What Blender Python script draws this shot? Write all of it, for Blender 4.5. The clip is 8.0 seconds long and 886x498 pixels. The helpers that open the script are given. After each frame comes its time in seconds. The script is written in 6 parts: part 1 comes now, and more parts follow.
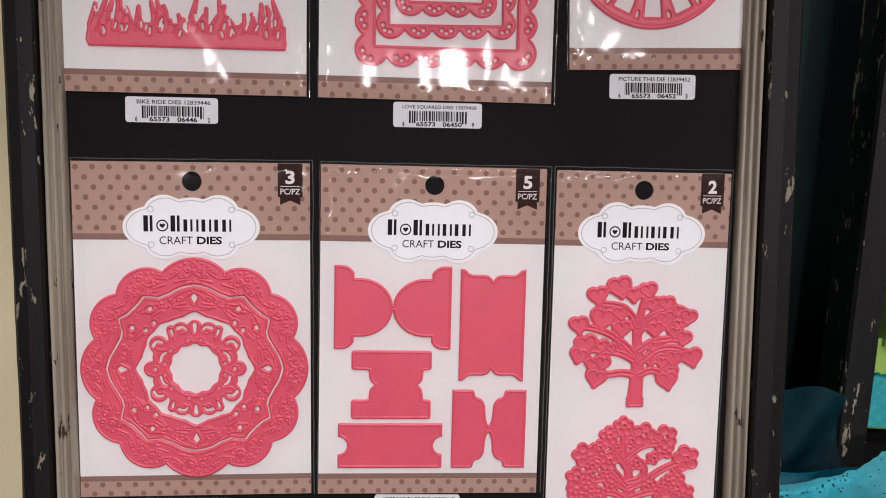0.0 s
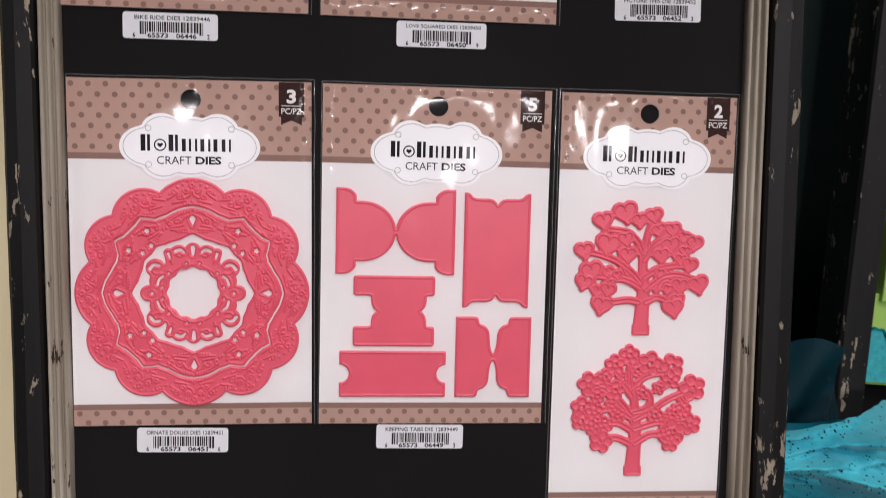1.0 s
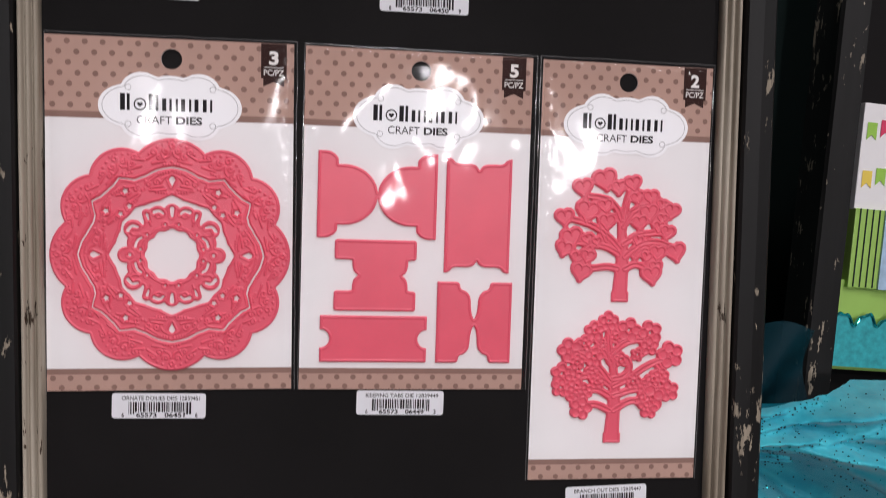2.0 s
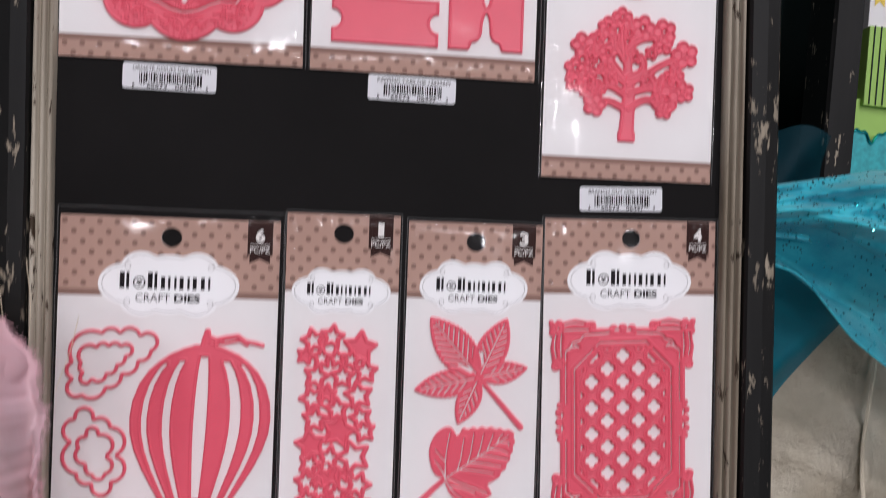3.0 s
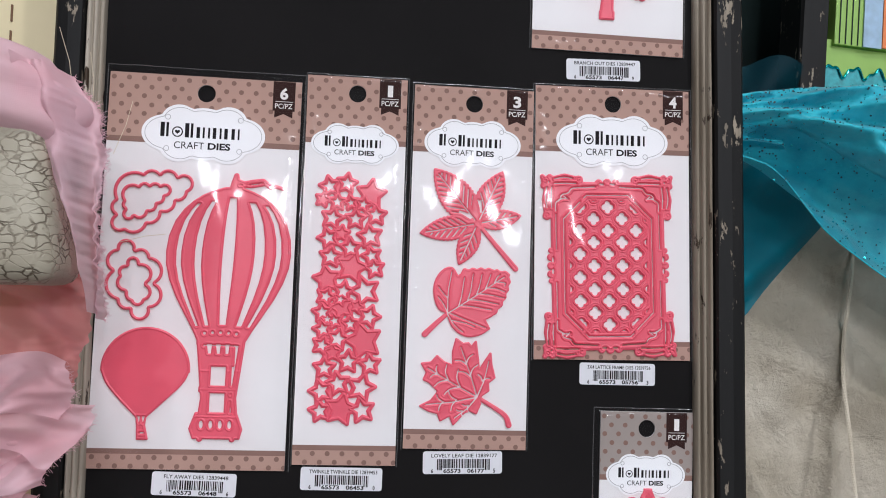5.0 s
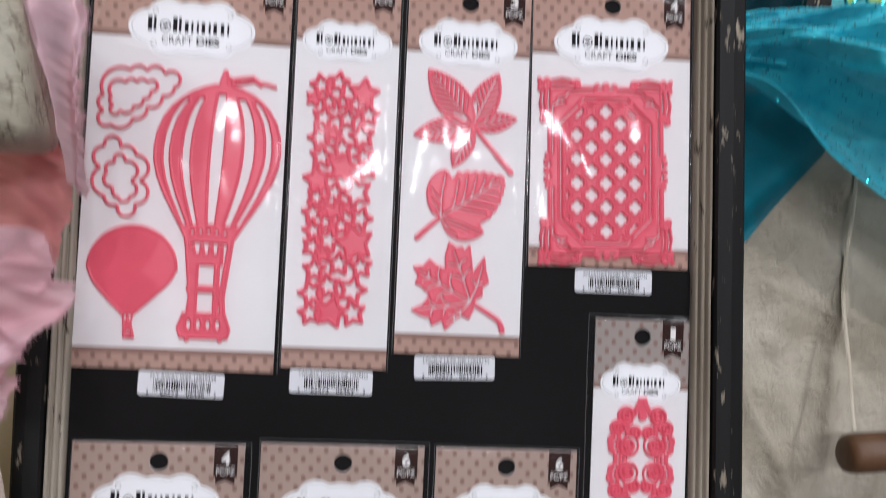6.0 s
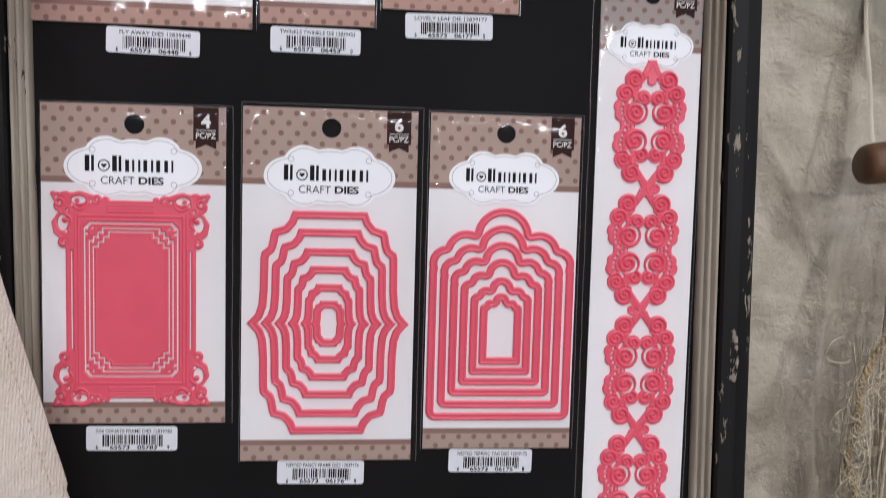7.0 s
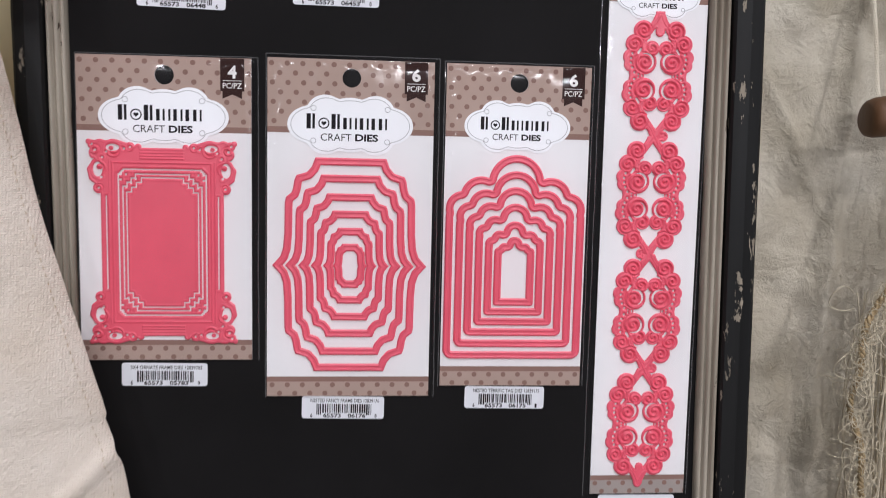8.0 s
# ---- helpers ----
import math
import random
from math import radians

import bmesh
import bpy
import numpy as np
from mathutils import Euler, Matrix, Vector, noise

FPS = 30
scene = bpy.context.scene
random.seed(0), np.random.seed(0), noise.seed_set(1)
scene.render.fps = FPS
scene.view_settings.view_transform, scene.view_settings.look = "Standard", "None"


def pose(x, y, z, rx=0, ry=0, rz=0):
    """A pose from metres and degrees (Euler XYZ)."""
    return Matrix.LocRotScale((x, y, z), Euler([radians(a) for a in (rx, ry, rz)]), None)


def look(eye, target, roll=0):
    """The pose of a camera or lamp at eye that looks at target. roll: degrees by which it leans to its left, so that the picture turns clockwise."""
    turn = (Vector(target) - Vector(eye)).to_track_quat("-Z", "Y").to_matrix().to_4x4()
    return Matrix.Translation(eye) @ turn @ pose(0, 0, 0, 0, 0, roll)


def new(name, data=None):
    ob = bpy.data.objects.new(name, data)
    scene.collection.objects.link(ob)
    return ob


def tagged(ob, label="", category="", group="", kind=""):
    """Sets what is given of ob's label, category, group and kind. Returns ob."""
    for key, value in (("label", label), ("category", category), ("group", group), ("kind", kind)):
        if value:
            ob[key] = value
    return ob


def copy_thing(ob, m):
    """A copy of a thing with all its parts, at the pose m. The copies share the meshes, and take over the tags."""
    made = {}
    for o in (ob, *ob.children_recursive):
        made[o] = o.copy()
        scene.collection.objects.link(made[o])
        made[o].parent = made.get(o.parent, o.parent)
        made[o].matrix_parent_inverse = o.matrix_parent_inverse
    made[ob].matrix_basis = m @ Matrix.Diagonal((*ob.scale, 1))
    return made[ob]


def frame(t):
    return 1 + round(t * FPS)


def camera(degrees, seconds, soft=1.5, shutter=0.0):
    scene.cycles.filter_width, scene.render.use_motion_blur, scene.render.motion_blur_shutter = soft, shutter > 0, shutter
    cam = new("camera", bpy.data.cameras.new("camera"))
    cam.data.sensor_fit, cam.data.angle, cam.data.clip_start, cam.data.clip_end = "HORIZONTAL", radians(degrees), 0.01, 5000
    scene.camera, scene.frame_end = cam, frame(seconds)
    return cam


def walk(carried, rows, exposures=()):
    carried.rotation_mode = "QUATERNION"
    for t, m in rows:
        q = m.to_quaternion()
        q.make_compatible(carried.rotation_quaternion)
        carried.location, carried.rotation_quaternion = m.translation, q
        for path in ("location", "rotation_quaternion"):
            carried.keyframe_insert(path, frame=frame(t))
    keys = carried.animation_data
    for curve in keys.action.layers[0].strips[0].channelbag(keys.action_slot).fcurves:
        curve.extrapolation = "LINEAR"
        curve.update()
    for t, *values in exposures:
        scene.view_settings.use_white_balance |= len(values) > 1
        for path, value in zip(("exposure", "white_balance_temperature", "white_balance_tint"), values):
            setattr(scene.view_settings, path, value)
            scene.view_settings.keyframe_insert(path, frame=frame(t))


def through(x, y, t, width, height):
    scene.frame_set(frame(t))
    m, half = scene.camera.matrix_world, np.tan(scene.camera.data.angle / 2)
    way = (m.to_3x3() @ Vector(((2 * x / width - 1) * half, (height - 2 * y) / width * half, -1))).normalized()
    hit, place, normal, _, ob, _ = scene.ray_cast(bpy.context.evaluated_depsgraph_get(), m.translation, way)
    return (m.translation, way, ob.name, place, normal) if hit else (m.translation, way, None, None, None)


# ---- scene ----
cam = camera(55.0, 8.0, soft=1.0, shutter=0.5)
# seconds, place of the eye, turn
PATH = [
    (0, -0.0361, -0.4618, 1.5003, 84.30, -0.43, -4.18),
    (0.5, -0.0363, -0.4544, 1.4837, 84.96, -0.44, -4.04),
    (1, -0.0469, -0.4573, 1.4518, 85.09, -0.52, -5.35),
    (1.2, -0.0587, -0.4590, 1.4446, 85.29, -0.24, -7.25),
    (2.3, -0.0557, -0.4587, 1.3878, 86.96, -0.99, -7.85),
    (2.5, -0.0539, -0.4616, 1.3428, 87.31, -0.97, -7.64),
    (3, -0.0548, -0.4606, 1.2227, 89.84, -1.18, -7.15),
    (3.5, -0.0582, -0.4812, 1.1541, 92.55, -1.05, -6.92),
    (4, -0.0584, -0.5007, 1.1132, 93.67, -0.94, -6.92),
    (4.2, -0.0576, -0.5041, 1.0990, 93.78, -0.96, -6.89),
    (5.5, -0.0500, -0.5148, 1.0936, 94.46, -1.11, -6.05),
    (6, -0.0457, -0.5001, 1.0512, 92.91, -1.58, -6.27),
    (6.5, -0.0397, -0.4807, 0.9681, 88.96, -1.03, -6.40),
    (7, -0.0356, -0.4673, 0.9208, 85.67, -0.52, -6.15),
    (7.5, -0.0361, -0.4681, 0.9136, 84.37, -0.42, -5.65),
    (8, -0.0393, -0.4902, 0.9029, 84.28, -0.29, -5.26),
]
walk(cam, [(t, pose(*p)) for t, *p in PATH], exposures=[(0.0, 0.03, 6480, 16), (1.0, 0.10, 6450, 16), (2.5, 0.03, 6300, 16), (4.0, 0.24, 6000, 11), (5.5, 0.24, 5950, 10), (6.5, 0.20, 6020, 12), (8.0, 0.37, 6020, 12)])


# ---- world and lamps ----
world = bpy.data.worlds.new("hall_air")
scene.world = world
world.use_nodes = True
world.node_tree.nodes["Background"].inputs[0].default_value = (0.95, 0.96, 1.0, 1)
world.node_tree.nodes["Background"].inputs[1].default_value = 0.06


def area_lamp(name, place, target, size, power, colour):
    data = bpy.data.lights.new(name, "AREA")
    data.shape, data.size, data.size_y = "RECTANGLE", size[0], size[1]
    data.energy, data.color = power, colour
    ob = new(name, data)
    ob.matrix_world = look(place, target)
    return ob


area_lamp("hall_lamp", (0.5, -3.0, 5.0), (0, 0, 1.1), (1.3, 0.6), 70, (1.0, 0.97, 0.97))
area_lamp("hall_lamp", (-2.4, -1.6, 4.4), (0, 0, 1.1), (0.3, 0.3), 17, (1.0, 0.98, 0.98))
area_lamp("hall_lamp", (1.9, -3.2, 3.1), (0.2, 0.1, 0.95), (0.22, 0.22), 42, (1.0, 0.96, 0.93))

# ---- materials ----


def material(name, base, rough=0.6, metal=0.0, spec=0.5):
    m = bpy.data.materials.new(name)
    m.use_nodes = True
    b = m.node_tree.nodes["Principled BSDF"]
    b.inputs["Base Color"].default_value = (*base, 1)
    b.inputs["Roughness"].default_value = rough
    b.inputs["Metallic"].default_value = metal
    b.inputs["Specular IOR Level"].default_value = spec
    return m, m.node_tree, b


def add(tree, kind, **values):
    n = tree.nodes.new(kind)
    for key, value in values.items():
        n.inputs[key].default_value = value
    return n


def object_coords(tree, stretch=(1, 1, 1)):
    c, mp = tree.nodes.new("ShaderNodeTexCoord"), tree.nodes.new("ShaderNodeMapping")
    mp.inputs["Scale"].default_value = stretch
    tree.links.new(c.outputs["Object"], mp.inputs["Vector"])
    return mp.outputs["Vector"]


def noise_node(tree, vector, scale, detail=4.0, rough=0.55, distort=0.0):
    n = add(tree, "ShaderNodeTexNoise", Scale=scale, Detail=detail, Roughness=rough, Distortion=distort)
    tree.links.new(vector, n.inputs["Vector"])
    return n.outputs["Fac"]


def ramp(tree, fac, stops):
    r = tree.nodes.new("ShaderNodeValToRGB")
    e = r.color_ramp.elements
    e[0].position, e[0].color = stops[0][0], (*stops[0][1], 1)
    e[1].position, e[1].color = stops[-1][0], (*stops[-1][1], 1)
    for p, c in stops[1:-1]:
        e.new(p).color = (*c, 1)
    tree.links.new(fac, r.inputs["Fac"])
    return r.outputs["Color"]


def blend(tree, fac, a, b):
    m = tree.nodes.new("ShaderNodeMix")
    m.data_type = "RGBA"
    for value, socket in ((fac, m.inputs["Factor"]), (a, m.inputs[6]), (b, m.inputs[7])):
        if isinstance(value, tuple):
            socket.default_value = (*value, 1)
        elif isinstance(value, (int, float)):
            socket.default_value = value
        else:
            tree.links.new(value, socket)
    return m.outputs[2]


def bump(tree, bsdf, height, strength=0.3, distance=0.001):
    b = add(tree, "ShaderNodeBump", Strength=strength, Distance=distance)
    tree.links.new(height, b.inputs["Height"])
    tree.links.new(b.outputs["Normal"], bsdf.inputs["Normal"])


def shaded(name, base, vary, scale, rough=0.6, strength=0.15, distance=0.0004, stretch=(1, 1, 1), spec=0.5):
    """A plain coloured surface with cloudy and grainy variation."""
    m, t, b = material(name, base, rough, 0, spec)
    v = object_coords(t, stretch)
    col = ramp(t, noise_node(t, v, scale, 5), [(0.3, tuple(c * (1 - vary) for c in base)), (0.7, tuple(min(1, c * (1 + vary)) for c in base))])
    t.links.new(col, b.inputs["Base Color"])
    bump(t, b, noise_node(t, v, scale * 9, 3), strength, distance)
    return m


PAPER = shaded("white_card", (0.77, 0.752, 0.757), 0.035, 14, 0.75, 0.06, 0.0003, spec=0.12)
HEADER = shaded("mauve_print", (0.44, 0.285, 0.235), 0.05, 25, 0.75, 0.05, spec=0.12)
# the mauve print greyed: the light's cast on lower packages, put into the colour
HEADER_LIGHT_CAST = shaded("mauve_print_light_cast", (0.40, 0.295, 0.25), 0.05, 25, 0.75, 0.05, spec=0.12)
HEADER_GREY_CAST = shaded("mauve_print_grey_cast", (0.33, 0.285, 0.262), 0.05, 25, 0.75, 0.05, spec=0.12)
DOT = shaded("brown_dots", (0.235, 0.142, 0.118), 0.06, 60, 0.75, 0.05, spec=0.12)
STRIPE = shaded("brown_stripe", (0.25, 0.150, 0.125), 0.06, 40, 0.75, 0.05, spec=0.12)
BADGE = shaded("dark_brown_print", (0.035, 0.016, 0.014), 0.1, 60, 0.75, 0.05, spec=0.12)
PLAQUE = shaded("white_print", (0.86, 0.86, 0.88), 0.02, 30, 0.75, 0.03, spec=0.12)
INK = shaded("black_ink", (0.012, 0.010, 0.012), 0.1, 80, 0.75, 0.03, spec=0.12)
GREY_INK = shaded("grey_ink", (0.30, 0.29, 0.30), 0.1, 80, 0.75, 0.03, spec=0.12)
WHITE_INK = shaded("pale_ink", (0.8, 0.77, 0.75), 0.03, 80, 0.75, 0.03, spec=0.12)
STICKER = shaded("sticker_paper", (0.76, 0.76, 0.80), 0.03, 90, 0.75, 0.04, spec=0.12)
DIE = shaded("coral_enamel", (0.70, 0.098, 0.150), 0.045, 45, 0.36, 0.03, 0.0002, spec=0.4)
PANEL = shaded("charcoal_paint", (0.0088, 0.0080, 0.0082), 0.22, 9, 0.75, 0.10, 0.0003, spec=0.10)


def wood_paint(name, base, chip, amount, stretch, rough=0.5, under=0.5, streak=None):
    """Painted wood, streaked along its length, the paint chipped away in ragged patches."""
    m, t, b = material(name, base, rough, 0, 0.25)
    v = object_coords(t, stretch)
    w = object_coords(t, (1, 1, 1))
    lo, hi = streak or (tuple(c * 0.6 for c in base), tuple(c * 1.5 for c in base))
    col = ramp(t, noise_node(t, v, 60, 6, 0.6, 0.4), [(0.3, lo), (0.7, hi)])
    big = noise_node(t, object_coords(t, (2.2, 2.2, 1)), 17, 5, 0.6, 0.6)
    fine = noise_node(t, object_coords(t, (1.6, 1.6, 0.5)), 120, 5, 0.65, 0.3)
    mul = t.nodes.new("ShaderNodeMath")
    mul.operation = "MULTIPLY"
    t.links.new(big, mul.inputs[0]), t.links.new(fine, mul.inputs[1])
    mask = ramp(t, mul.outputs[0], [(amount, (0, 0, 0)), (amount + 0.012, (1, 1, 1))])
    wood = ramp(t, noise_node(t, v, 150, 4), [(0.3, tuple(c * under for c in chip)), (0.7, chip)])
    t.links.new(blend(t, mask, col, wood), b.inputs["Base Color"])
    inv = t.nodes.new("ShaderNodeMath")
    inv.operation = "SUBTRACT"
    t.links.new(noise_node(t, v, 90, 5), inv.inputs[0]), t.links.new(mask, inv.inputs[1])
    bump(t, b, inv.outputs[0], 0.5, 0.0006)
    return m


BLACK_WOOD = wood_paint("black_paint_worn", (0.016, 0.015, 0.015), (0.40, 0.34, 0.26), 0.345, (1, 1, 0.06), 0.58, 0.35, ((0.003, 0.0029, 0.0029), (0.010, 0.0098, 0.0098)))
BEIGE_WOOD = wood_paint("stone_grey_paint_worn", (0.30, 0.26, 0.20), (0.06, 0.04, 0.025), 0.36, (1, 1, 0.05), 0.55, 0.5, ((0.17, 0.135, 0.095), (0.50, 0.45, 0.37)))


def film_material():
    m, t, b = material("clear_film", (1, 1, 1), 0.1)
    t.nodes.remove(b)
    out = t.nodes["Material Output"]
    clear, gloss, mix = t.nodes.new("ShaderNodeBsdfTransparent"), add(t, "ShaderNodeBsdfGlossy", Roughness=0.08), t.nodes.new("ShaderNodeMixShader")
    fres = add(t, "ShaderNodeFresnel", IOR=1.245)
    v = object_coords(t)
    bp = add(t, "ShaderNodeBump", Strength=0.07, Distance=0.0012)
    t.links.new(noise_node(t, v, 42, 2, 0.4, 0.6), bp.inputs["Height"])
    t.links.new(bp.outputs["Normal"], gloss.inputs["Normal"]), t.links.new(bp.outputs["Normal"], fres.inputs["Normal"])
    t.links.new(fres.outputs[0], mix.inputs[0]), t.links.new(clear.outputs[0], mix.inputs[1]), t.links.new(gloss.outputs[0], mix.inputs[2])
    t.links.new(mix.outputs[0], out.inputs["Surface"])
    return m


FILM = film_material()


def seam_material():
    m, t, b = material("film_seam", (0.10, 0.10, 0.10), 0.10, 0, 1.0)
    b.inputs["Alpha"].default_value = 0.55
    return m


SEAM = seam_material()


def cloth(name, lo, hi, scale, weave, rough=0.85, through=0.0, clear=0.0, glow=0.0, strength=0.4, crumple=None):
    """Woven cloth: blotched colour, a fine weave in relief, some light let through."""
    m, t, b = material(name, lo, rough, 0, 0.25)
    v = object_coords(t)
    t.links.new(ramp(t, noise_node(t, v, scale, 6, 0.6), [(0.3, lo), (0.7, hi)]), b.inputs["Base Color"])
    b.inputs["Sheen Weight"].default_value = glow
    wa, wb = add(t, "ShaderNodeTexWave", Scale=weave, Distortion=1.5, Detail=2.0), add(t, "ShaderNodeTexWave", Scale=weave, Distortion=1.5, Detail=2.0)
    wa.bands_direction, wb.bands_direction = "X", "Z"
    t.links.new(v, wa.inputs["Vector"]), t.links.new(v, wb.inputs["Vector"])
    mx = t.nodes.new("ShaderNodeMath")
    mx.operation = "ADD"
    t.links.new(wa.outputs["Fac"], mx.inputs[0]), t.links.new(wb.outputs["Fac"], mx.inputs[1])
    height = mx.outputs[0]
    for size, depth in crumple or ():
        more = t.nodes.new("ShaderNodeMath")
        more.operation = "MULTIPLY_ADD"
        t.links.new(noise_node(t, v, size, 4, 0.6, 0.8), more.inputs[0])
        more.inputs[1].default_value = depth
        t.links.new(height, more.inputs[2])
        height = more.outputs[0]
    bump(t, b, height, strength, 0.0004)
    out, last = t.nodes["Material Output"], b.outputs[0]
    if through:
        tr, ms = t.nodes.new("ShaderNodeBsdfTranslucent"), add(t, "ShaderNodeMixShader", Fac=through)
        tr.inputs["Color"].default_value = (*hi, 1)
        t.links.new(last, ms.inputs[1]), t.links.new(tr.outputs[0], ms.inputs[2])
        last = ms.outputs[0]
    if clear:
        cl, ms = t.nodes.new("ShaderNodeBsdfTransparent"), add(t, "ShaderNodeMixShader", Fac=clear)
        t.links.new(last, ms.inputs[1]), t.links.new(cl.outputs[0], ms.inputs[2])
        last = ms.outputs[0]
    t.links.new(last, out.inputs["Surface"])
    return m


LINEN = cloth("grey_linen", (0.50, 0.435, 0.325), (0.76, 0.69, 0.57), 12, 900, strength=0.6, crumple=((14, 60.0), (26, 50.0), (70, 32.0), (240, 13.0)))
TIE = cloth("pale_linen", (0.60, 0.52, 0.40), (0.72, 0.65, 0.52), 20, 260)
CANVAS = cloth("cream_canvas", (0.70, 0.60, 0.50), (0.80, 0.71, 0.62), 22, 270, strength=0.5, crumple=((50, 16.0), (330, 10.0), (900, 4.0)))
CHIFFON = cloth("pink_chiffon", (0.86, 0.50, 0.54), (0.92, 0.70, 0.77), 18, 420, 0.7, 0.35, 0.10, 0.4, 0.07)
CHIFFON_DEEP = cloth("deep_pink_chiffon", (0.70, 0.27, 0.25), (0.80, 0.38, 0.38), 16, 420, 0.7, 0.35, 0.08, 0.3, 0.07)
TULLE = cloth("turquoise_tulle", (0.01, 0.37, 0.52), (0.08, 0.70, 0.82), 34, 500, 0.24, 0.10, 0.04, 0.30, 0.3)
# darker copies of the tulle: the swag's shade is put into their colour
TULLE_FOLD_SHADE = cloth("tulle_fold_shade", (0.01, 0.30, 0.43), (0.05, 0.56, 0.68), 34, 500, 0.3, 0.10, 0.25, 0.2, 0.3)
TULLE_TAIL_SHADE = cloth("tulle_tail_shade", (0.0, 0.15, 0.22), (0.0, 0.25, 0.34), 20, 500, 0.5, 0.2, 0.10, 0.0, 0.3)
TULLE_BACK_SHADE = cloth("tulle_back_shade", (0.0, 0.022, 0.036), (0.0, 0.05, 0.07), 20, 500, 0.6, 0.1, 0.30, 0.0, 0.3)
CREAM = shaded("cream_board", (0.78, 0.68, 0.43), 0.06, 6, 0.6, 0.1)
NIGHT = shaded("dark_backdrop", (0.012, 0.030, 0.028), 0.3, 4, 0.8, 0.1)
TWINE = shaded("jute_twine", (0.42, 0.31, 0.17), 0.3, 300, 0.85, 0.3)
THREAD = shaded("pale_thread", (0.62, 0.54, 0.40), 0.15, 300, 0.8, 0.2)
SPOOL = shaded("brown_wood", (0.13, 0.062, 0.028), 0.35, 40, 0.5, 0.3, 0.0005, (1, 1, 0.2))
# glitter that reflects nothing: its darkness is put into the colour
UNLIT_SEQUIN = shaded("unlit_sequin", (0.0, 0.035, 0.05), 0.2, 90, 0.3, 0.05)
BUNTING = (shaded("yellow_print", (0.75, 0.55, 0.08), 0.05, 20), shaded("lime_print", (0.28, 0.52, 0.06), 0.05, 20), shaded("crimson_print", (0.62, 0.03, 0.10), 0.05, 20))
AQUA = shaded("aqua_glitter_paper", (0.03, 0.36, 0.40), 0.25, 160, 0.4, 0.3)
GLITTER, _gt, _gb = material("glitter", (0.05, 0.75, 0.8), 0.15, 0.9)


def crackle():
    m, t, b = material("crackled_cream_paint", (0.5, 0.46, 0.36), 0.6)
    v = object_coords(t, (1, 1, 1.7))
    warp = t.nodes.new("ShaderNodeMixRGB")
    warp.inputs[0].default_value = 0.012
    n = add(t, "ShaderNodeTexNoise", Scale=60.0, Detail=3.0)
    t.links.new(v, n.inputs["Vector"]), t.links.new(v, warp.inputs[1]), t.links.new(n.outputs["Color"], warp.inputs[2])
    vo = add(t, "ShaderNodeTexVoronoi", Scale=170.0)
    vo.feature = "DISTANCE_TO_EDGE"
    t.links.new(warp.outputs[0], vo.inputs["Vector"])
    line = ramp(t, vo.outputs["Distance"], [(0.02, (0, 0, 0)), (0.10, (1, 1, 1))])
    patch = ramp(t, noise_node(t, v, 40, 4), [(0.40, (0, 0, 0)), (0.55, (1, 1, 1))])
    keep = t.nodes.new("ShaderNodeMixRGB")
    keep.blend_type = "SCREEN"
    keep.inputs[0].default_value = 0.9
    t.links.new(line, keep.inputs[1]), t.links.new(patch, keep.inputs[2])
    paint = ramp(t, noise_node(t, v, 18, 5), [(0.3, (0.36, 0.32, 0.24)), (0.7, (0.52, 0.48, 0.38))])
    t.links.new(blend(t, keep.outputs[0], (0.13, 0.10, 0.065), paint), b.inputs["Base Color"])
    bump(t, b, keep.outputs[0], 0.7, 0.0008)
    return m


CRACKLE = crackle()
GREEN_CARD = shaded("green_print", (0.30, 0.50, 0.10), 0.06, 20, 0.5, 0.05)
ORANGE_CARD = shaded("orange_print", (0.85, 0.22, 0.06), 0.05, 20, 0.5, 0.05)
BLUE_CARD = shaded("pale_blue_print", (0.35, 0.50, 0.66), 0.15, 90, 0.5, 0.05)
HALL_WALL = shaded("hall_wall", (0.35, 0.33, 0.31), 0.1, 1.0, 0.8, 0.1)
HALL_FLOOR = shaded("hall_floor", (0.16, 0.15, 0.14), 0.15, 2.0, 0.7, 0.1)
HALL_CEILING = shaded("hall_ceiling", (0.30, 0.29, 0.28), 0.1, 1.0, 0.9, 0.1)
LAMP_GLOW = bpy.data.materials.new("lamp_glow")
LAMP_GLOW.use_nodes = True
LAMP_GLOW.node_tree.nodes.remove(LAMP_GLOW.node_tree.nodes["Principled BSDF"])
_e = add(LAMP_GLOW.node_tree, "ShaderNodeEmission", Color=(1.0, 0.97, 0.95, 1), Strength=230.0)
LAMP_GLOW.node_tree.links.new(_e.outputs[0], LAMP_GLOW.node_tree.nodes["Material Output"].inputs["Surface"])

# ---- shape helpers ----


def part(name, bm, mat, parent=None, label="", smooth=False):
    """Links a bmesh as one mesh object, under its thing if one is given."""
    me = bpy.data.meshes.new(name)
    bmesh.ops.recalc_face_normals(bm, faces=bm.faces)
    bm.to_mesh(me)
    bm.free()
    return part_mesh(name, me, mat, parent, label, smooth)


def part_mesh(name, me, mat, parent=None, label="", smooth=False):
    me.materials.clear()
    me.materials.append(mat)
    if smooth:
        me.polygons.foreach_set("use_smooth", [True] * len(me.polygons))
    ob = new(name, me)
    if parent:
        ob.parent = parent
    if label:
        ob["label"] = label
    return ob


def empty(name, m):
    ob = new(name)
    ob.matrix_world = m
    ob.empty_display_size = 0.02
    return ob


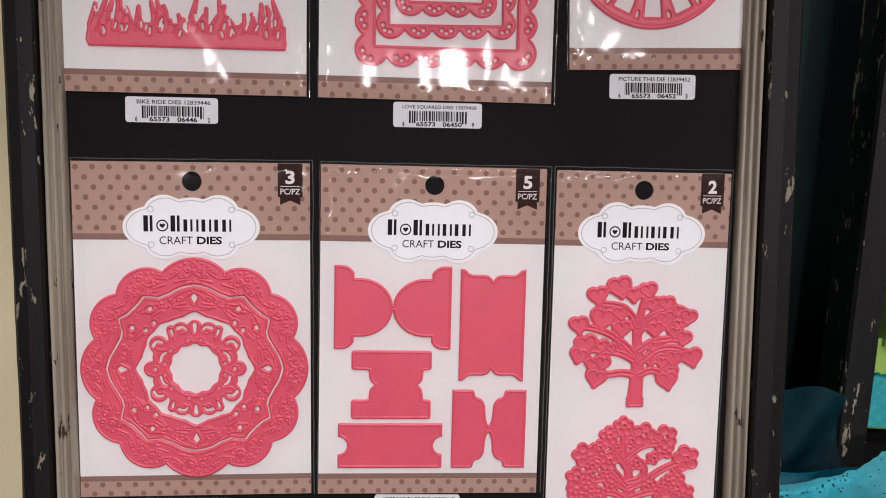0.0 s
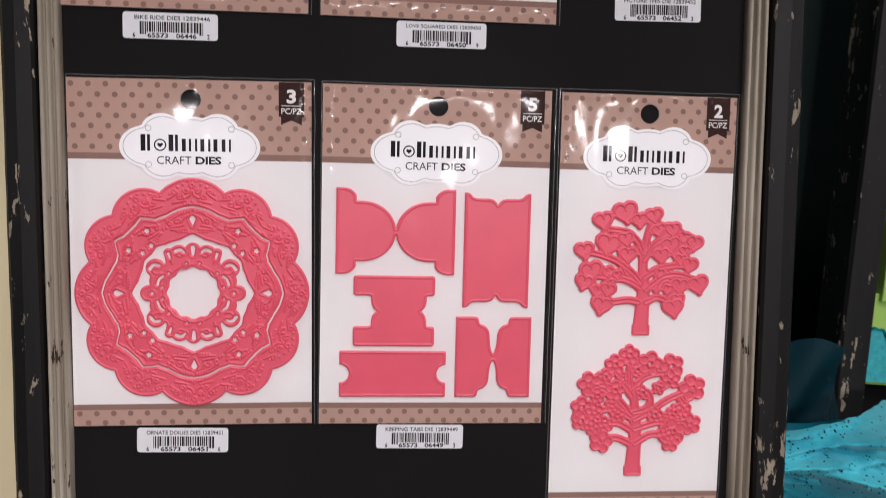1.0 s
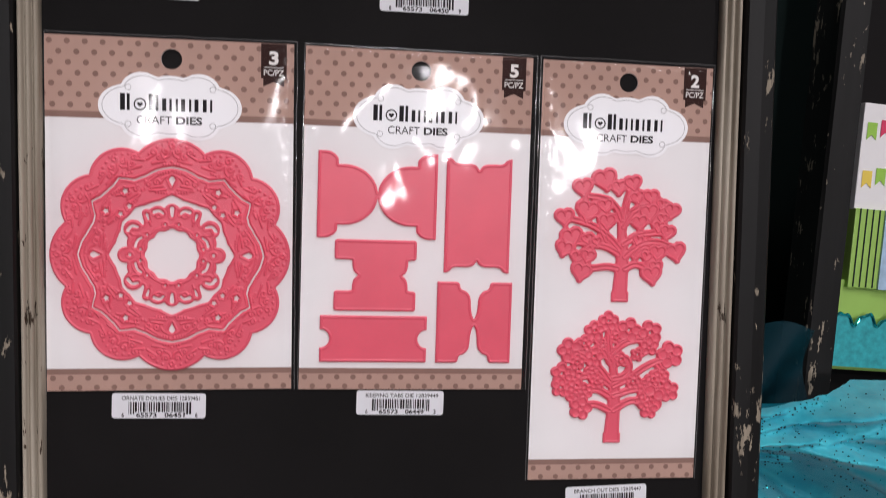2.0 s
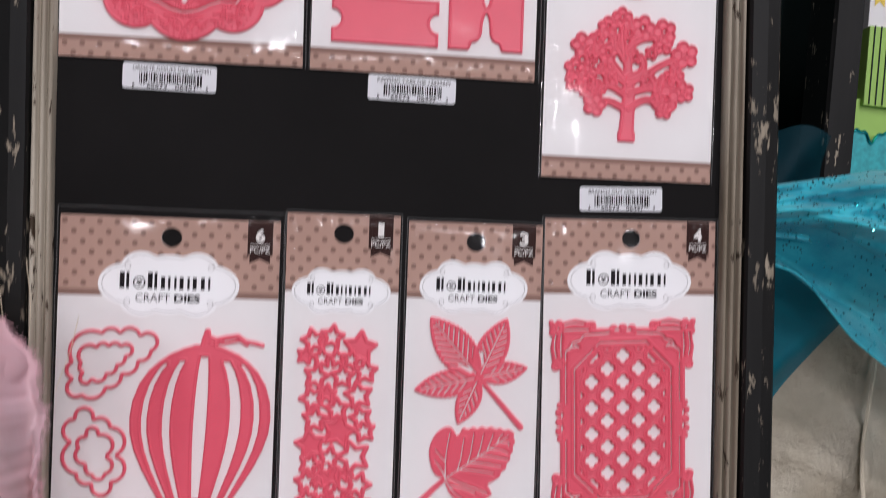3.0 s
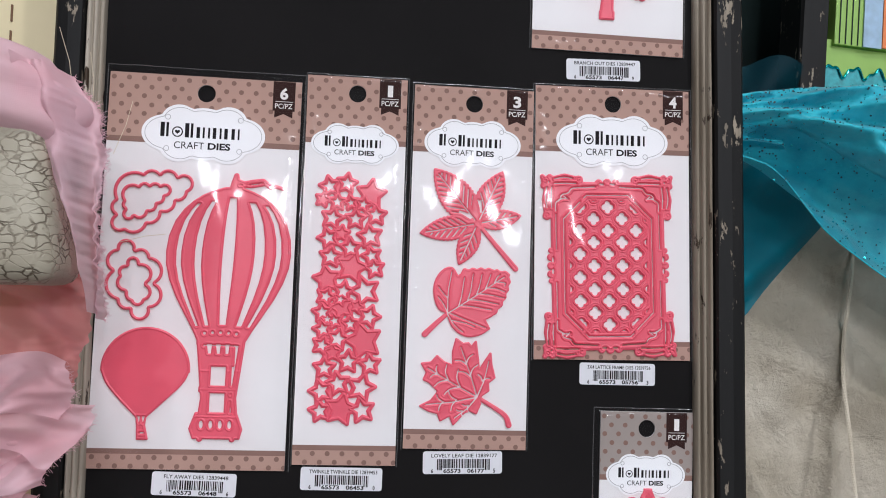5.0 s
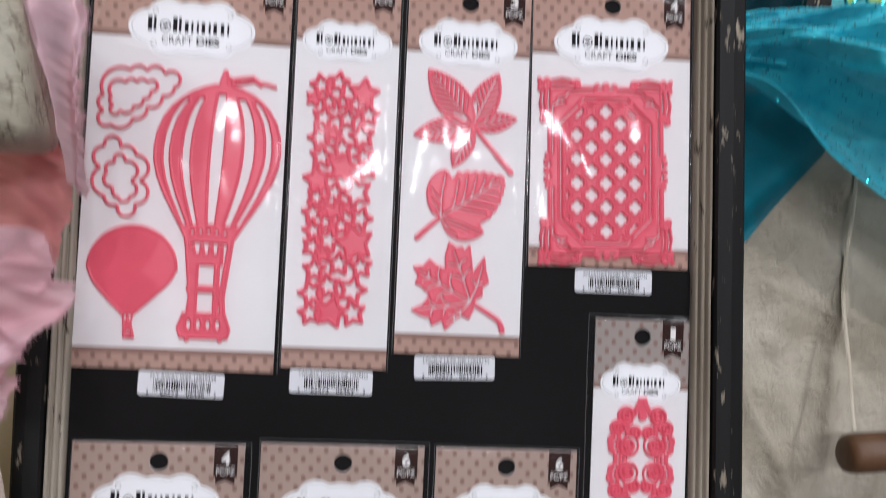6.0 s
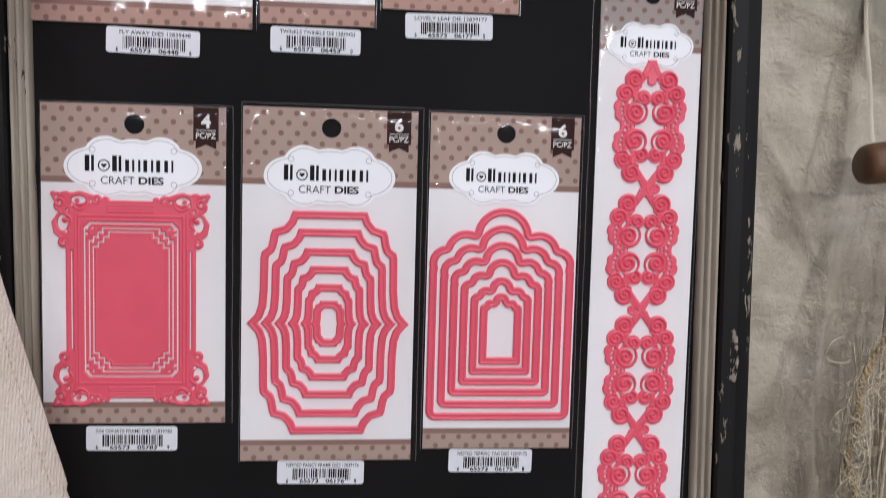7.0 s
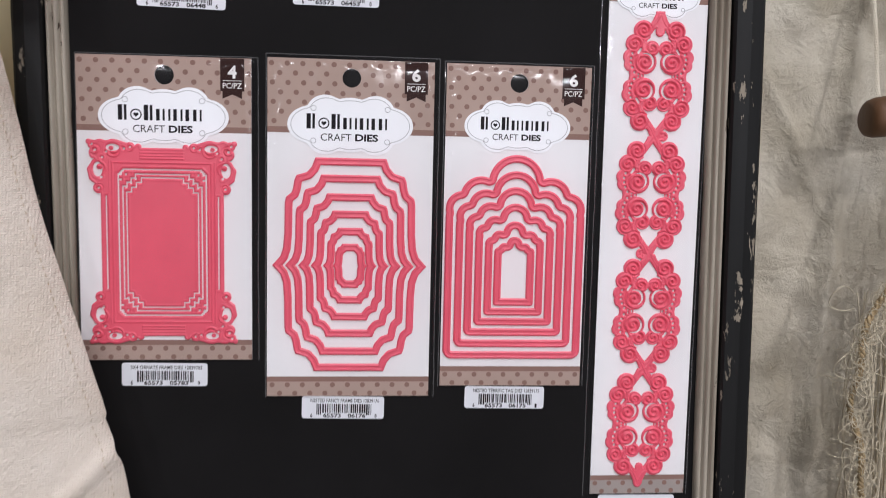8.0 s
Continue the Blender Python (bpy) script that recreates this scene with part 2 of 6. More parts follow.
def box_bm(lo, hi, bevel=0.0, segments=2, bm=None):
    out = bm or bmesh.new()
    made = bmesh.ops.create_cube(out, size=1)["verts"]
    for v in made:
        for i in range(3):
            v.co[i] = lo[i] if v.co[i] < 0 else hi[i]
    if bevel:
        edges = {e for v in made for e in v.link_edges}
        bmesh.ops.bevel(out, geom=list(edges), offset=bevel, segments=segments, affect="EDGES", profile=0.6)
    return out


def sheet_bm(nu, nv, where):
    """A grid of nu by nv cells laid out by where(u, v)."""
    bm = bmesh.new()
    rows = [[bm.verts.new(where(i / nu, j / nv)) for i in range(nu + 1)] for j in range(nv + 1)]
    for j in range(nv):
        for i in range(nu):
            bm.faces.new((rows[j][i], rows[j][i + 1], rows[j + 1][i + 1], rows[j + 1][i]))
    return bm


def tube_bm(points, radius, sides=6, bm=None, taper=None):
    """A tube along a line of points."""
    bm = bm or bmesh.new()
    pts = [Vector(p) for p in points]
    rings = []
    for i, p in enumerate(pts):
        ahead = (pts[min(i + 1, len(pts) - 1)] - pts[max(i - 1, 0)]).normalized()
        side = ahead.cross(Vector((0.13, 0.31, 0.94)))
        side = side.normalized() if side.length > 1e-4 else Vector((1, 0, 0))
        up = side.cross(ahead)
        r = radius * (taper(i / (len(pts) - 1)) if taper else 1)
        rings.append([bm.verts.new(p + (side * math.cos(a) + up * math.sin(a)) * r) for a in (2 * math.pi * k / sides for k in range(sides))])
    for a, b in zip(rings, rings[1:]):
        for k in range(sides):
            bm.faces.new((a[k], a[(k + 1) % sides], b[(k + 1) % sides], b[k]))
    bm.faces.new(rings[0][::-1]), bm.faces.new(rings[-1])
    return bm


# ---- the hall round the stand ----
def hall():
    lo, hi = Vector((-14, -40, 0)), Vector((14, 6, 5.2))
    tagged(part("floor", box_bm((lo.x, lo.y, -0.1), (hi.x, hi.y, 0)), HALL_FLOOR), "dull grey hall floor", "floor", kind="structure")
    tagged(part("ceiling", box_bm((lo.x, lo.y, hi.z), (hi.x, hi.y, hi.z + 0.1)), HALL_CEILING), "grey hall ceiling", "ceiling", kind="structure")
    for name, a, b in (("wall_south", (lo.x, lo.y - 0.2, 0), (hi.x, lo.y, hi.z)), ("wall_north", (lo.x, hi.y, 0), (hi.x, hi.y + 0.2, hi.z)),
                       ("wall_west", (lo.x - 0.2, lo.y, 0), (lo.x, hi.y, hi.z)), ("wall_east", (hi.x, lo.y, 0), (hi.x + 0.2, hi.y, hi.z))):
        tagged(part(name, box_bm(a, b), HALL_WALL), "plain grey hall wall", "wall", kind="structure")
    # an unseen truss of bright spots, added facing the stand for the sleeves' glare
    bar = tagged(empty("lamp_truss", pose(0, -6.2, 0)), "unseen black lamp truss added across the aisle", "truss")
    for x in (-2.6, 2.9):
        part("post", box_bm((x - 0.03, -0.03, 0), (x + 0.03, 0.03, 2.36), 0.005), PANEL, bar)
    part("beam", box_bm((-2.6, -0.03, 2.30), (2.9, 0.03, 2.36), 0.005), PANEL, bar)
    first = None
    for i, x in enumerate((-1.3, 0.1, 0.75, 1.5)):
            m = look((x, -6.12, 2.0 + 0.09 * (i % 3)), (0, 0, 1.15)) @ pose(0, 0, 0.36)
            if first is None:
                first = tagged(empty("spot_lamp", m), "round white spot lamp on a truss, lit", "lamp", "spot lamps")
                bm = bmesh.new()
                bmesh.ops.create_cone(bm, cap_ends=True, segments=24, radius1=0.125, radius2=0.06, depth=0.35, matrix=pose(0, 0, -0.175))
                part("shade", bm, HALL_WALL, first)
                bm = bmesh.new()
                bmesh.ops.create_circle(bm, cap_ends=True, segments=24, radius=0.115, matrix=pose(0, 0, -0.356))
                part("bulb", bm, LAMP_GLOW, first)
            else:
                copy_thing(first, m)


hall()

# ---- the display board ----
FACE = 0.002          # y of the dark panel's front
X0, X1, TOP = -0.200, 0.1615, 1.86


def rail_bm(profile, z0, z1, steps, wobble, seed):
    """A moulding: its section (x, y) swept upright, a little uneven along its length."""
    bm = bmesh.new()
    rows = []
    for j in range(steps + 1):
        z = z0 + (z1 - z0) * j / steps
        row = []
        for i, (x, y) in enumerate(profile):
            d = noise.noise((i * 3.1 + seed, z * 14, seed)) * wobble + noise.noise((i * 1.7, z * 90, seed + 5)) * wobble * 0.4
            row.append(bm.verts.new((x + d, y + d * 0.5, z)))
        rows.append(row)
    for a, b in zip(rows, rows[1:]):
        for i in range(len(profile)):
            k = (i + 1) % len(profile)
            bm.faces.new((a[i], a[k], b[k], b[i]))
    bm.faces.new(rows[0][::-1]), bm.faces.new(rows[-1])
    return bm


def display_board():
    root = tagged(empty("display_board", pose(0, 0, 0)), "tall charcoal display board in a worn black and stone-grey wooden frame", "display board")
    part("panel", box_bm((X0 - 0.004, FACE, 0.05), (X1 + 0.004, FACE + 0.012, TOP - 0.05)), PANEL, root, "matt charcoal painted panel")
    for name, x, s, wide, dark in (("left", X0, -1, 0.0092, 0.0172), ("right", X1, 1, 0.0098, 0.0196)):
        # stone-grey inner moulding with three rounded beads
        sec = [(x, FACE + 0.012), (x, FACE - 0.003)]
        for k in range(3):
            for a in (20, 55, 90, 125, 160):
                w = wide / 3
                sec.append((x + s * (w * (k + 0.5) - w * 0.44 * math.cos(radians(a))), FACE - 0.004 - 0.0022 * k - 0.0024 * math.sin(radians(a))))
            if k < 2:
                sec.append((x + s * w * (k + 1), FACE - 0.0015 - 0.0022 * k))
        sec.append((x + s * wide, FACE + 0.012))
        part("inner_moulding", rail_bm(sec, 0.05, TOP - 0.05, 260, 0.0004, 3 + s), BEIGE_WOOD, root, "stone-grey beaded moulding, paint worn", True)
        a, b = x + s * (wide + 0.0004), x + s * (wide + dark)
        sec = [(a, 0.03), (a, -0.0105), (a + s * 0.001, -0.0122), ((a + b) / 2, -0.0128), (b - s * 0.0025, -0.0118), (b - s * 0.0006, -0.0095), (b, -0.006), (b, 0.03)]
        part("outer_rail", rail_bm(sec, 0.0, TOP, 300, 0.00035, 9 + s), BLACK_WOOD, root, "black painted rail chipped to bare wood")
    # unseen shelf, added to block the main lamp from the top packages
    part("shading_shelf", box_bm((X0 - 0.05, -0.28, TOP), (X1 + 0.04, 0.03, TOP + 0.02), 0.003), BLACK_WOOD, root, "unseen black shelf added over the board to shade its top")
    for z0, z1 in ((0.0, 0.05), (TOP - 0.05, TOP)):
        part("cross_rail", box_bm((X0 - 0.0005, -0.011, z0), (X1 + 0.0005, 0.03, z1), 0.002), BLACK_WOOD, root)


display_board()

# ---- flat prints: plates cut from outlines, in millimetres, x right and y down from the card's corner ----


def circle(x, y, r, n=24):
    return [(x + r * math.cos(2 * math.pi * k / n), y + r * math.sin(2 * math.pi * k / n)) for k in range(n)]


def rectangle(x0, y0, x1, y1, r=0.0, n=4):
    if not r:
        return [(x0, y0), (x1, y0), (x1, y1), (x0, y1)]
    out = []
    for cx, cy, a in ((x1 - r, y0 + r, -90), (x1 - r, y1 - r, 0), (x0 + r, y1 - r, 90), (x0 + r, y0 + r, 180)):
        out += [(cx + r * math.cos(radians(a + 90 * k / n)), cy + r * math.sin(radians(a + 90 * k / n))) for k in range(n + 1)]
    return out


def plate_bm(outlines, w, h, lift0, lift1):
    """A flat plate with holes, from lift0 to lift1 millimetres in front of the panel."""
    bm = bmesh.new()
    edges = []
    for line in outlines:
        vs = [bm.verts.new(((x - w / 2) / 1000, -lift0 / 1000, (h / 2 - y) / 1000)) for x, y in line]
        edges += [bm.edges.new((a, b)) for a, b in zip(vs, vs[1:] + vs[:1])]
    bmesh.ops.triangle_fill(bm, use_beauty=True, edges=edges)
    if lift1 != lift0:
        made = bmesh.ops.extrude_face_region(bm, geom=bm.faces[:])["geom"]
        bmesh.ops.translate(bm, verts=[g for g in made if isinstance(g, bmesh.types.BMVert)], vec=(0, -(lift1 - lift0) / 1000, 0))
    return bm


def discs_bm(spots, r, w, h, lift, bounds, n=12):
    """Flat round dots, cut off at the bounds."""
    bm = bmesh.new()
    x0, y0, x1, y1 = bounds
    for cx, cy in spots:
        line = [(min(max(x, x0), x1), min(max(y, y0), y1)) for x, y in circle(cx, cy, r, n)]
        bm.faces.new([bm.verts.new(((x - w / 2) / 1000, -lift / 1000, (h / 2 - y) / 1000)) for x, y in line])
    return bm


def writing(name, text, x, y, high, wide, w, h, lift, mat, parent, bold=0.0, spacing=1.0):
    """Words centred on (x, y), of that height and fitted to that width."""
    cu = bpy.data.curves.new(name, "FONT")
    cu.body, cu.align_x, cu.align_y, cu.size, cu.offset, cu.space_character = text, "CENTER", "CENTER", 1.0, bold, spacing
    cu.resolution_u = 3
    ob = bpy.data.objects.new(name, cu)
    scene.collection.objects.link(ob)
    me = bpy.data.meshes.new_from_object(ob)
    bpy.data.objects.remove(ob)
    co = np.empty(len(me.vertices) * 3)
    me.vertices.foreach_get("co", co)
    co = co.reshape(-1, 3)
    lo, hi = co.min(0), co.max(0)
    u = (co[:, 0] - (lo[0] + hi[0]) / 2) / (hi[0] - lo[0]) * wide
    v = (co[:, 1] - (lo[1] + hi[1]) / 2) / (hi[1] - lo[1]) * high
    co = np.stack([(x + u - w / 2) / 1000, np.full(len(u), -lift / 1000), (h / 2 - y + v) / 1000], 1)
    me.vertices.foreach_set("co", co.ravel())
    return part_mesh(name, me, mat, parent)


def plaque_outline(cx, cy, rx, ry, grow=0.0):
    """A bracket-shaped name plate: a wide oval with stepped, scalloped shoulders."""
    lobes = ((0.0, 0.0, 0.66, 0.70), (0.40, -0.42, 0.30, 0.54), (-0.40, -0.42, 0.30, 0.54), (0.40, 0.42, 0.30, 0.54), (-0.40, 0.42, 0.30, 0.54), (0.62, 0.0, 0.38, 0.60), (-0.62, 0.0, 0.38, 0.60), (0, -0.32, 0.42, 0.56), (0, 0.32, 0.42, 0.56))
    out = []
    for k in range(120):
        a = 2 * math.pi * k / 120
        dx, dy = math.cos(a), math.sin(a)
        best = 0
        for ox, oy, ax, ay in lobes:
            # the ray from the middle out to this lobe's far side
            A = (dx / ax) ** 2 + (dy / ay) ** 2
            B = -2 * (dx * ox / ax ** 2 + dy * oy / ay ** 2)
            C = (ox / ax) ** 2 + (oy / ay) ** 2 - 1
            D = B * B - 4 * A * C
            if D >= 0:
                best = max(best, (-B + math.sqrt(D)) / (2 * A))
        out.append((cx + dx * best * (rx + grow), cy + dy * best * (ry + grow)))
    return out


def ribbon_bm(line, width, w, h, lift):
    """A flat closed line of that width."""
    bm = bmesh.new()
    n = len(line)
    rows = []
    for i, (x, y) in enumerate(line):
        ax, ay = line[i - 1]
        bx, by = line[(i + 1) % n]
        tx, ty = bx - ax, by - ay
        d = math.hypot(tx, ty) or 1
        nx, ny = -ty / d * width / 2, tx / d * width / 2
        rows.append([bm.verts.new(((x + s * nx - w / 2) / 1000, -lift / 1000, (h / 2 - y - s * ny) / 1000)) for s in (-1, 1)])
    for i in range(n):
        a, b = rows[i], rows[(i + 1) % n]
        bm.faces.new((a[0], a[1], b[1], b[0]))
    return bm


def brand_bars_bm(cx, cy, wide, high, w, h, lift):
    """A brand word drawn as plain shapes: pairs of heavy and light bars, and one ring with a drop."""
    bm = bmesh.new()
    base = cy + high / 2

    def face(line, up=0.0):
        bm.faces.new([bm.verts.new(((p - w / 2) / 1000, -(lift + up) / 1000, (h / 2 - q) / 1000)) for p, q in line])

    # start, heavy width, light width, height
    for u, heavy, light, tall in ((0.0, 0.050, 0.030, 1.0), (0.295, 0.050, 0.030, 1.0), (0.435, 0.042, 0.024, 0.76), (0.575, 0.024, 0.042, 0.76), (0.715, 0.024, 0.042, 0.76), (0.86, 0.040, 0.022, 0.76)):
        x0, top = cx + (u - 0.5) * wide, base - tall * high
        x1 = x0 + 0.085 * wide
        face(rectangle(x0, top, x0 + heavy * wide, base))
        face(rectangle(x1 - (light - 0.014) * wide, top, x1 + 0.014 * wide, base))
    ring, r = (cx - 0.295 * wide, base - 0.37 * high), 0.37 * high
    outer, inner = circle(*ring, r, 28), circle(*ring, r * 0.78, 28)
    for k in range(28):
        n = (k + 1) % 28
        face([outer[k], outer[n], inner[n], inner[k]])
    face(heart_points(ring[0], ring[1], r * 0.46), 0.02)
    return bm


BARE = 1.2    # front of the card, millimetres before the panel


def film_sheet(w, h, seed, over):
    """A clear sleeve pulled over the card: slack, with soft folds, pinched at its edges."""
    left, top, right, bottom = over
    rnd = random.Random(seed)
    waves = [(rnd.uniform(0.008, 0.04), rnd.uniform(-0.03, 0.03), rnd.uniform(0, 6.3), rnd.uniform(0.08, 0.26)) for _ in range(5)]

    rise, swell = rnd.uniform(0.3, 1.6), rnd.uniform(0.2, 0.9)

    def where(u, v):
        x, y = -left + u * (w + left + right), -top + v * (h + top + bottom)
        edge = min(x + left, w + right - x, y + top, h + bottom - y)
        lift = 3.1 + rise * (1 - (2 * v - 1) ** 2) + swell * (1 - (2 * u - 1) ** 2) + sum(a * math.sin(2 * math.pi * (x * kx * 0.5 + y * ky * 0.5) + p) for kx, ky, p, a in waves)
        lift += 0.22 * noise.noise((x / 21, y / 26, seed * 7.7))
        lift += 1.5 * max(0, 1 - edge / 7) * noise.noise((x / 4, y / 4, seed * 3.1))
        lift += 0.10 * noise.noise((x / 9, y / 13, seed * 5.3))
        lift = 0.5 + (lift - 0.5) * (1 - math.exp(-max(edge, 0) / 1.3))
        return ((x - w / 2) / 1000, -lift / 1000, (h / 2 - y) / 1000)

    return sheet_bm(max(24, int(w / 1.6)), max(40, int(h / 1.6)), where)


def package(code, ctr, w, h, tilt, count, plaque, over, pieces, label, seed):
    """A card with printed header, hang hole and foot, its dies, and the sleeve over it."""
    root = tagged(empty("die_package", pose(ctr[0], FACE, ctr[1], 0, -tilt, 0)), label, "die package", "die packages")
    hole = circle(w / 2, 10.2, 5.3)
    ground = {"K": HEADER_GREY_CAST, "L": HEADER_LIGHT_CAST, "M": HEADER_LIGHT_CAST, "N": HEADER_LIGHT_CAST}.get(code, HEADER)
    part("backing_card", plate_bm([rectangle(0, 0, w, h), hole], w, h, 0.1, BARE), PAPER, root, "white backing card with a hang hole")
    head = 41.5
    band = part("header_band", plate_bm([rectangle(0, 0, w, head - 3.3), hole], w, h, BARE + 0.08, BARE + 0.08), ground, root, "brown polka-dot header")
    part("stripe", plate_bm([rectangle(0, head - 3.3, w, head)], w, h, BARE + 0.08, BARE + 0.08), STRIPE, root)
    rows = [(4.35 * (2 * i + (j % 2)) + 2.2 + 0.25 * j, 3.0 + 5.35 * j) for j in range(7) for i in range(-1, int(w / 8.7) + 2)]
    rows = [(x, y) for x, y in rows if math.hypot(x - w / 2, y - 10.2) > 7.0 and -1 < x < w + 1]
    part("polka_dots", discs_bm(rows, 1.5, w, h, BARE + 0.14, (0, 0, w, head - 3.3)), DOT, band)
    foot = h - 11.6
    part("stripe", plate_bm([rectangle(0, foot, w, foot + 3.0)], w, h, BARE + 0.08, BARE + 0.08), STRIPE, root)
    band = part("foot_band", plate_bm([rectangle(0, foot + 3.0, w, h)], w, h, BARE + 0.08, BARE + 0.08), ground, root, "brown polka-dot foot")
    rows = [(4.35 * (2 * i + (j % 2)) + 3.0, foot + 4.9 + 5.0 * j) for j in range(2) for i in range(-1, int(w / 8.7) + 2)]
    part("polka_dots", discs_bm([p for p in rows if -1 < p[0] < w + 1], 1.5, w, h, BARE + 0.14, (0, foot + 3.0, w, h)), DOT, band)
    if count:
        bx = w - 17.0
        badge = part("badge", plate_bm([[(bx, 0.2), (bx + 13.2, 0.2), (bx + 13.2, 18.2), (bx + 12, 18.2), (bx + 12, 22.4), (bx + 6.6, 20.0), (bx + 1.2, 22.4), (bx + 1.2, 18.2), (bx, 18.2)]], w, h, BARE + 0.2, BARE + 0.2), BADGE, root, "dark brown ribbon badge")
        writing("count_number", count, bx + 6.6, 7.6, 7.2, 3.2 if count == "1" else 4.9, w, h, BARE + 0.27, WHITE_INK, badge, 0.035)
        part("rule", plate_bm([rectangle(bx + 1.4, 12.3, bx + 11.8, 12.6)], w, h, BARE + 0.27, BARE + 0.27), WHITE_INK, badge)
        writing("count_word", "PC/PZ", bx + 6.6, 15.2, 3.1, 10.4, w, h, BARE + 0.27, WHITE_INK, badge, 0.008)
    if plaque:
        cy, wide, tall = plaque
        k = wide / 72
        sign = part("name_plaque", plate_bm([plaque_outline(w / 2 - 0.4, cy, wide / 2, tall / 2)], w, h, BARE + 0.22, BARE + 0.34), PLAQUE, root, "white bracket-shaped name plaque")
        part("plaque_line", ribbon_bm(plaque_outline(w / 2 - 0.4, cy, wide / 2 - 2.0 * k, tall / 2 - 1.9 * k), 0.28, w, h, BARE + 0.40), GREY_INK, sign)
        for sx in (-1, 1):
            for sy in (-1, 1):
                part("plaque_curl", ribbon_bm(circle(w / 2 - 0.4 + sx * 21.2 * k, cy + sy * 9.4 * k * tall / wide * 2, 1.5 * k, 14), 0.28, w, h, BARE + 0.41), GREY_INK, sign)
        part("brand_bars", brand_bars_bm(w / 2 - 1.5 * k, cy - 1.9 * k, 48 * k, 8.6 * k, w, h, BARE + 0.42), INK, sign)
        writing("plaque_word", "CRAFT", w / 2 - 8.6 * k, cy + 7.1 * k, 4.2 * k, 17.5 * k, w, h, BARE + 0.42, INK, sign)
        writing("plaque_word", "DIES", w / 2 + 8.9 * k, cy + 7.1 * k, 4.2 * k, 13.2 * k, w, h, BARE + 0.42, INK, sign, 0.035)
    for name, me in pieces:
        part_mesh(name, me, DIE, root)
    film = part("clear_sleeve", film_sheet(w, h, seed, over), FILM, root, "clear glossy plastic sleeve", True)
    film.visible_shadow = False
    l, t, r, b = over
    for line in ([(-l, -t), (-l, h + b)], [(w + r, -t), (w + r, h + b)], [(-l, -t), (w + r, -t)]):
        (xa, ya), (xb, yb) = line
        pts = []
        for k in range(41):
            x, y = xa + (xb - xa) * k / 40, ya + (yb - ya) * k / 40
            d = 0.35 * noise.noise((x / 9, y / 9, seed + 4.4))
            pts.append(((x + d - w / 2) / 1000, -(0.7 + abs(d)) / 1000, (h / 2 - y + d) / 1000))
        part("sleeve_seam", tube_bm(pts, 0.00032, 5), SEAM, root).visible_shadow = False
    return root


def barcode_bm(x0, x1, y0, y1, w, h, lift, seed):
    bm = bmesh.new()
    rnd = random.Random(seed)
    x, unit = x0, (x1 - x0) / 95
    while x < x1 - unit:
        t = unit * rnd.choice((1, 2, 2, 3))
        gap = unit * rnd.choice((1, 1, 1.5, 2))
        far = y1 if (x - x0 < 9 * unit or x1 - x < 10 * unit) else y1 - 1.2
        line = rectangle(x, y0, min(x + t, x1), far)
        bm.faces.new([bm.verts.new(((p - w / 2) / 1000, -lift / 1000, (h / 2 - q) / 1000)) for p, q in line])
        x += t + gap
    return bm


def shelf_label(ctr, tilt, title, digits, seed):
    w, h = 48.0, 13.4
    root = tagged(empty("barcode_label", pose(ctr[0], FACE, ctr[1], 0, -tilt, 0)), "small white barcode sticker on the charcoal panel", "label", "barcode labels")
    part("sticker", plate_bm([rectangle(0, 0, w, h, 1.6)], w, h, 0.05, 0.2), STICKER, root)
    tagged(part("barcode", barcode_bm(8.5, 40.5, 4.6, 11.2, w, h, 0.27, seed), INK, root), kind="stuff")
    writing("title", title, 25.0, 2.6, 2.2, min(40, 1.66 * len(title)), w, h, 0.27, INK, root, 0.012)
    a, b, c, d = digits.split()
    for text, x, wide in ((a, 5.6, 1.2), (b, 17.6, 10.4), (c, 32.0, 10.4), (d, 43.2, 1.2)):
        tagged(writing("number", text, x, 11.6, 2.5, wide, w, h, 0.27, INK, root, 0.03), kind="stuff")
    return root


# ---- the metal dies: outlines as distance fields in millimetres, meshed with raised rims and stamped relief ----


def f_circle(X, Y, cx, cy, r):
    return np.hypot(X - cx, Y - cy) - r


def f_oval(X, Y, cx, cy, rx, ry):
    u, v = (X - cx) / rx, (Y - cy) / ry
    k = np.hypot(u, v) + 1e-9
    return (k - 1) * np.hypot(X - cx, Y - cy) / k + (k < 1e-3) * -min(rx, ry)


def f_box(X, Y, x0, y0, x1, y1, r=0.0):
    u, v = np.abs(X - (x0 + x1) / 2) - (x1 - x0) / 2 + r, np.abs(Y - (y0 + y1) / 2) - (y1 - y0) / 2 + r
    return np.hypot(np.maximum(u, 0), np.maximum(v, 0)) + np.minimum(np.maximum(u, v), 0) - r


def f_line(X, Y, pts, r, r2=None):
    """A rounded stroke along points, thinning from r to r2."""
    best, n = None, len(pts) - 1
    for i in range(n):
        (ax, ay), (bx, by) = pts[i], pts[i + 1]
        dx, dy = bx - ax, by - ay
        t = np.clip(((X - ax) * dx + (Y - ay) * dy) / (dx * dx + dy * dy + 1e-9), 0, 1)
        rad = r if r2 is None else r + (r2 - r) * (i + t) / n
        d = np.hypot(X - ax - t * dx, Y - ay - t * dy) - rad
        best = d if best is None else np.minimum(best, d)
    return best


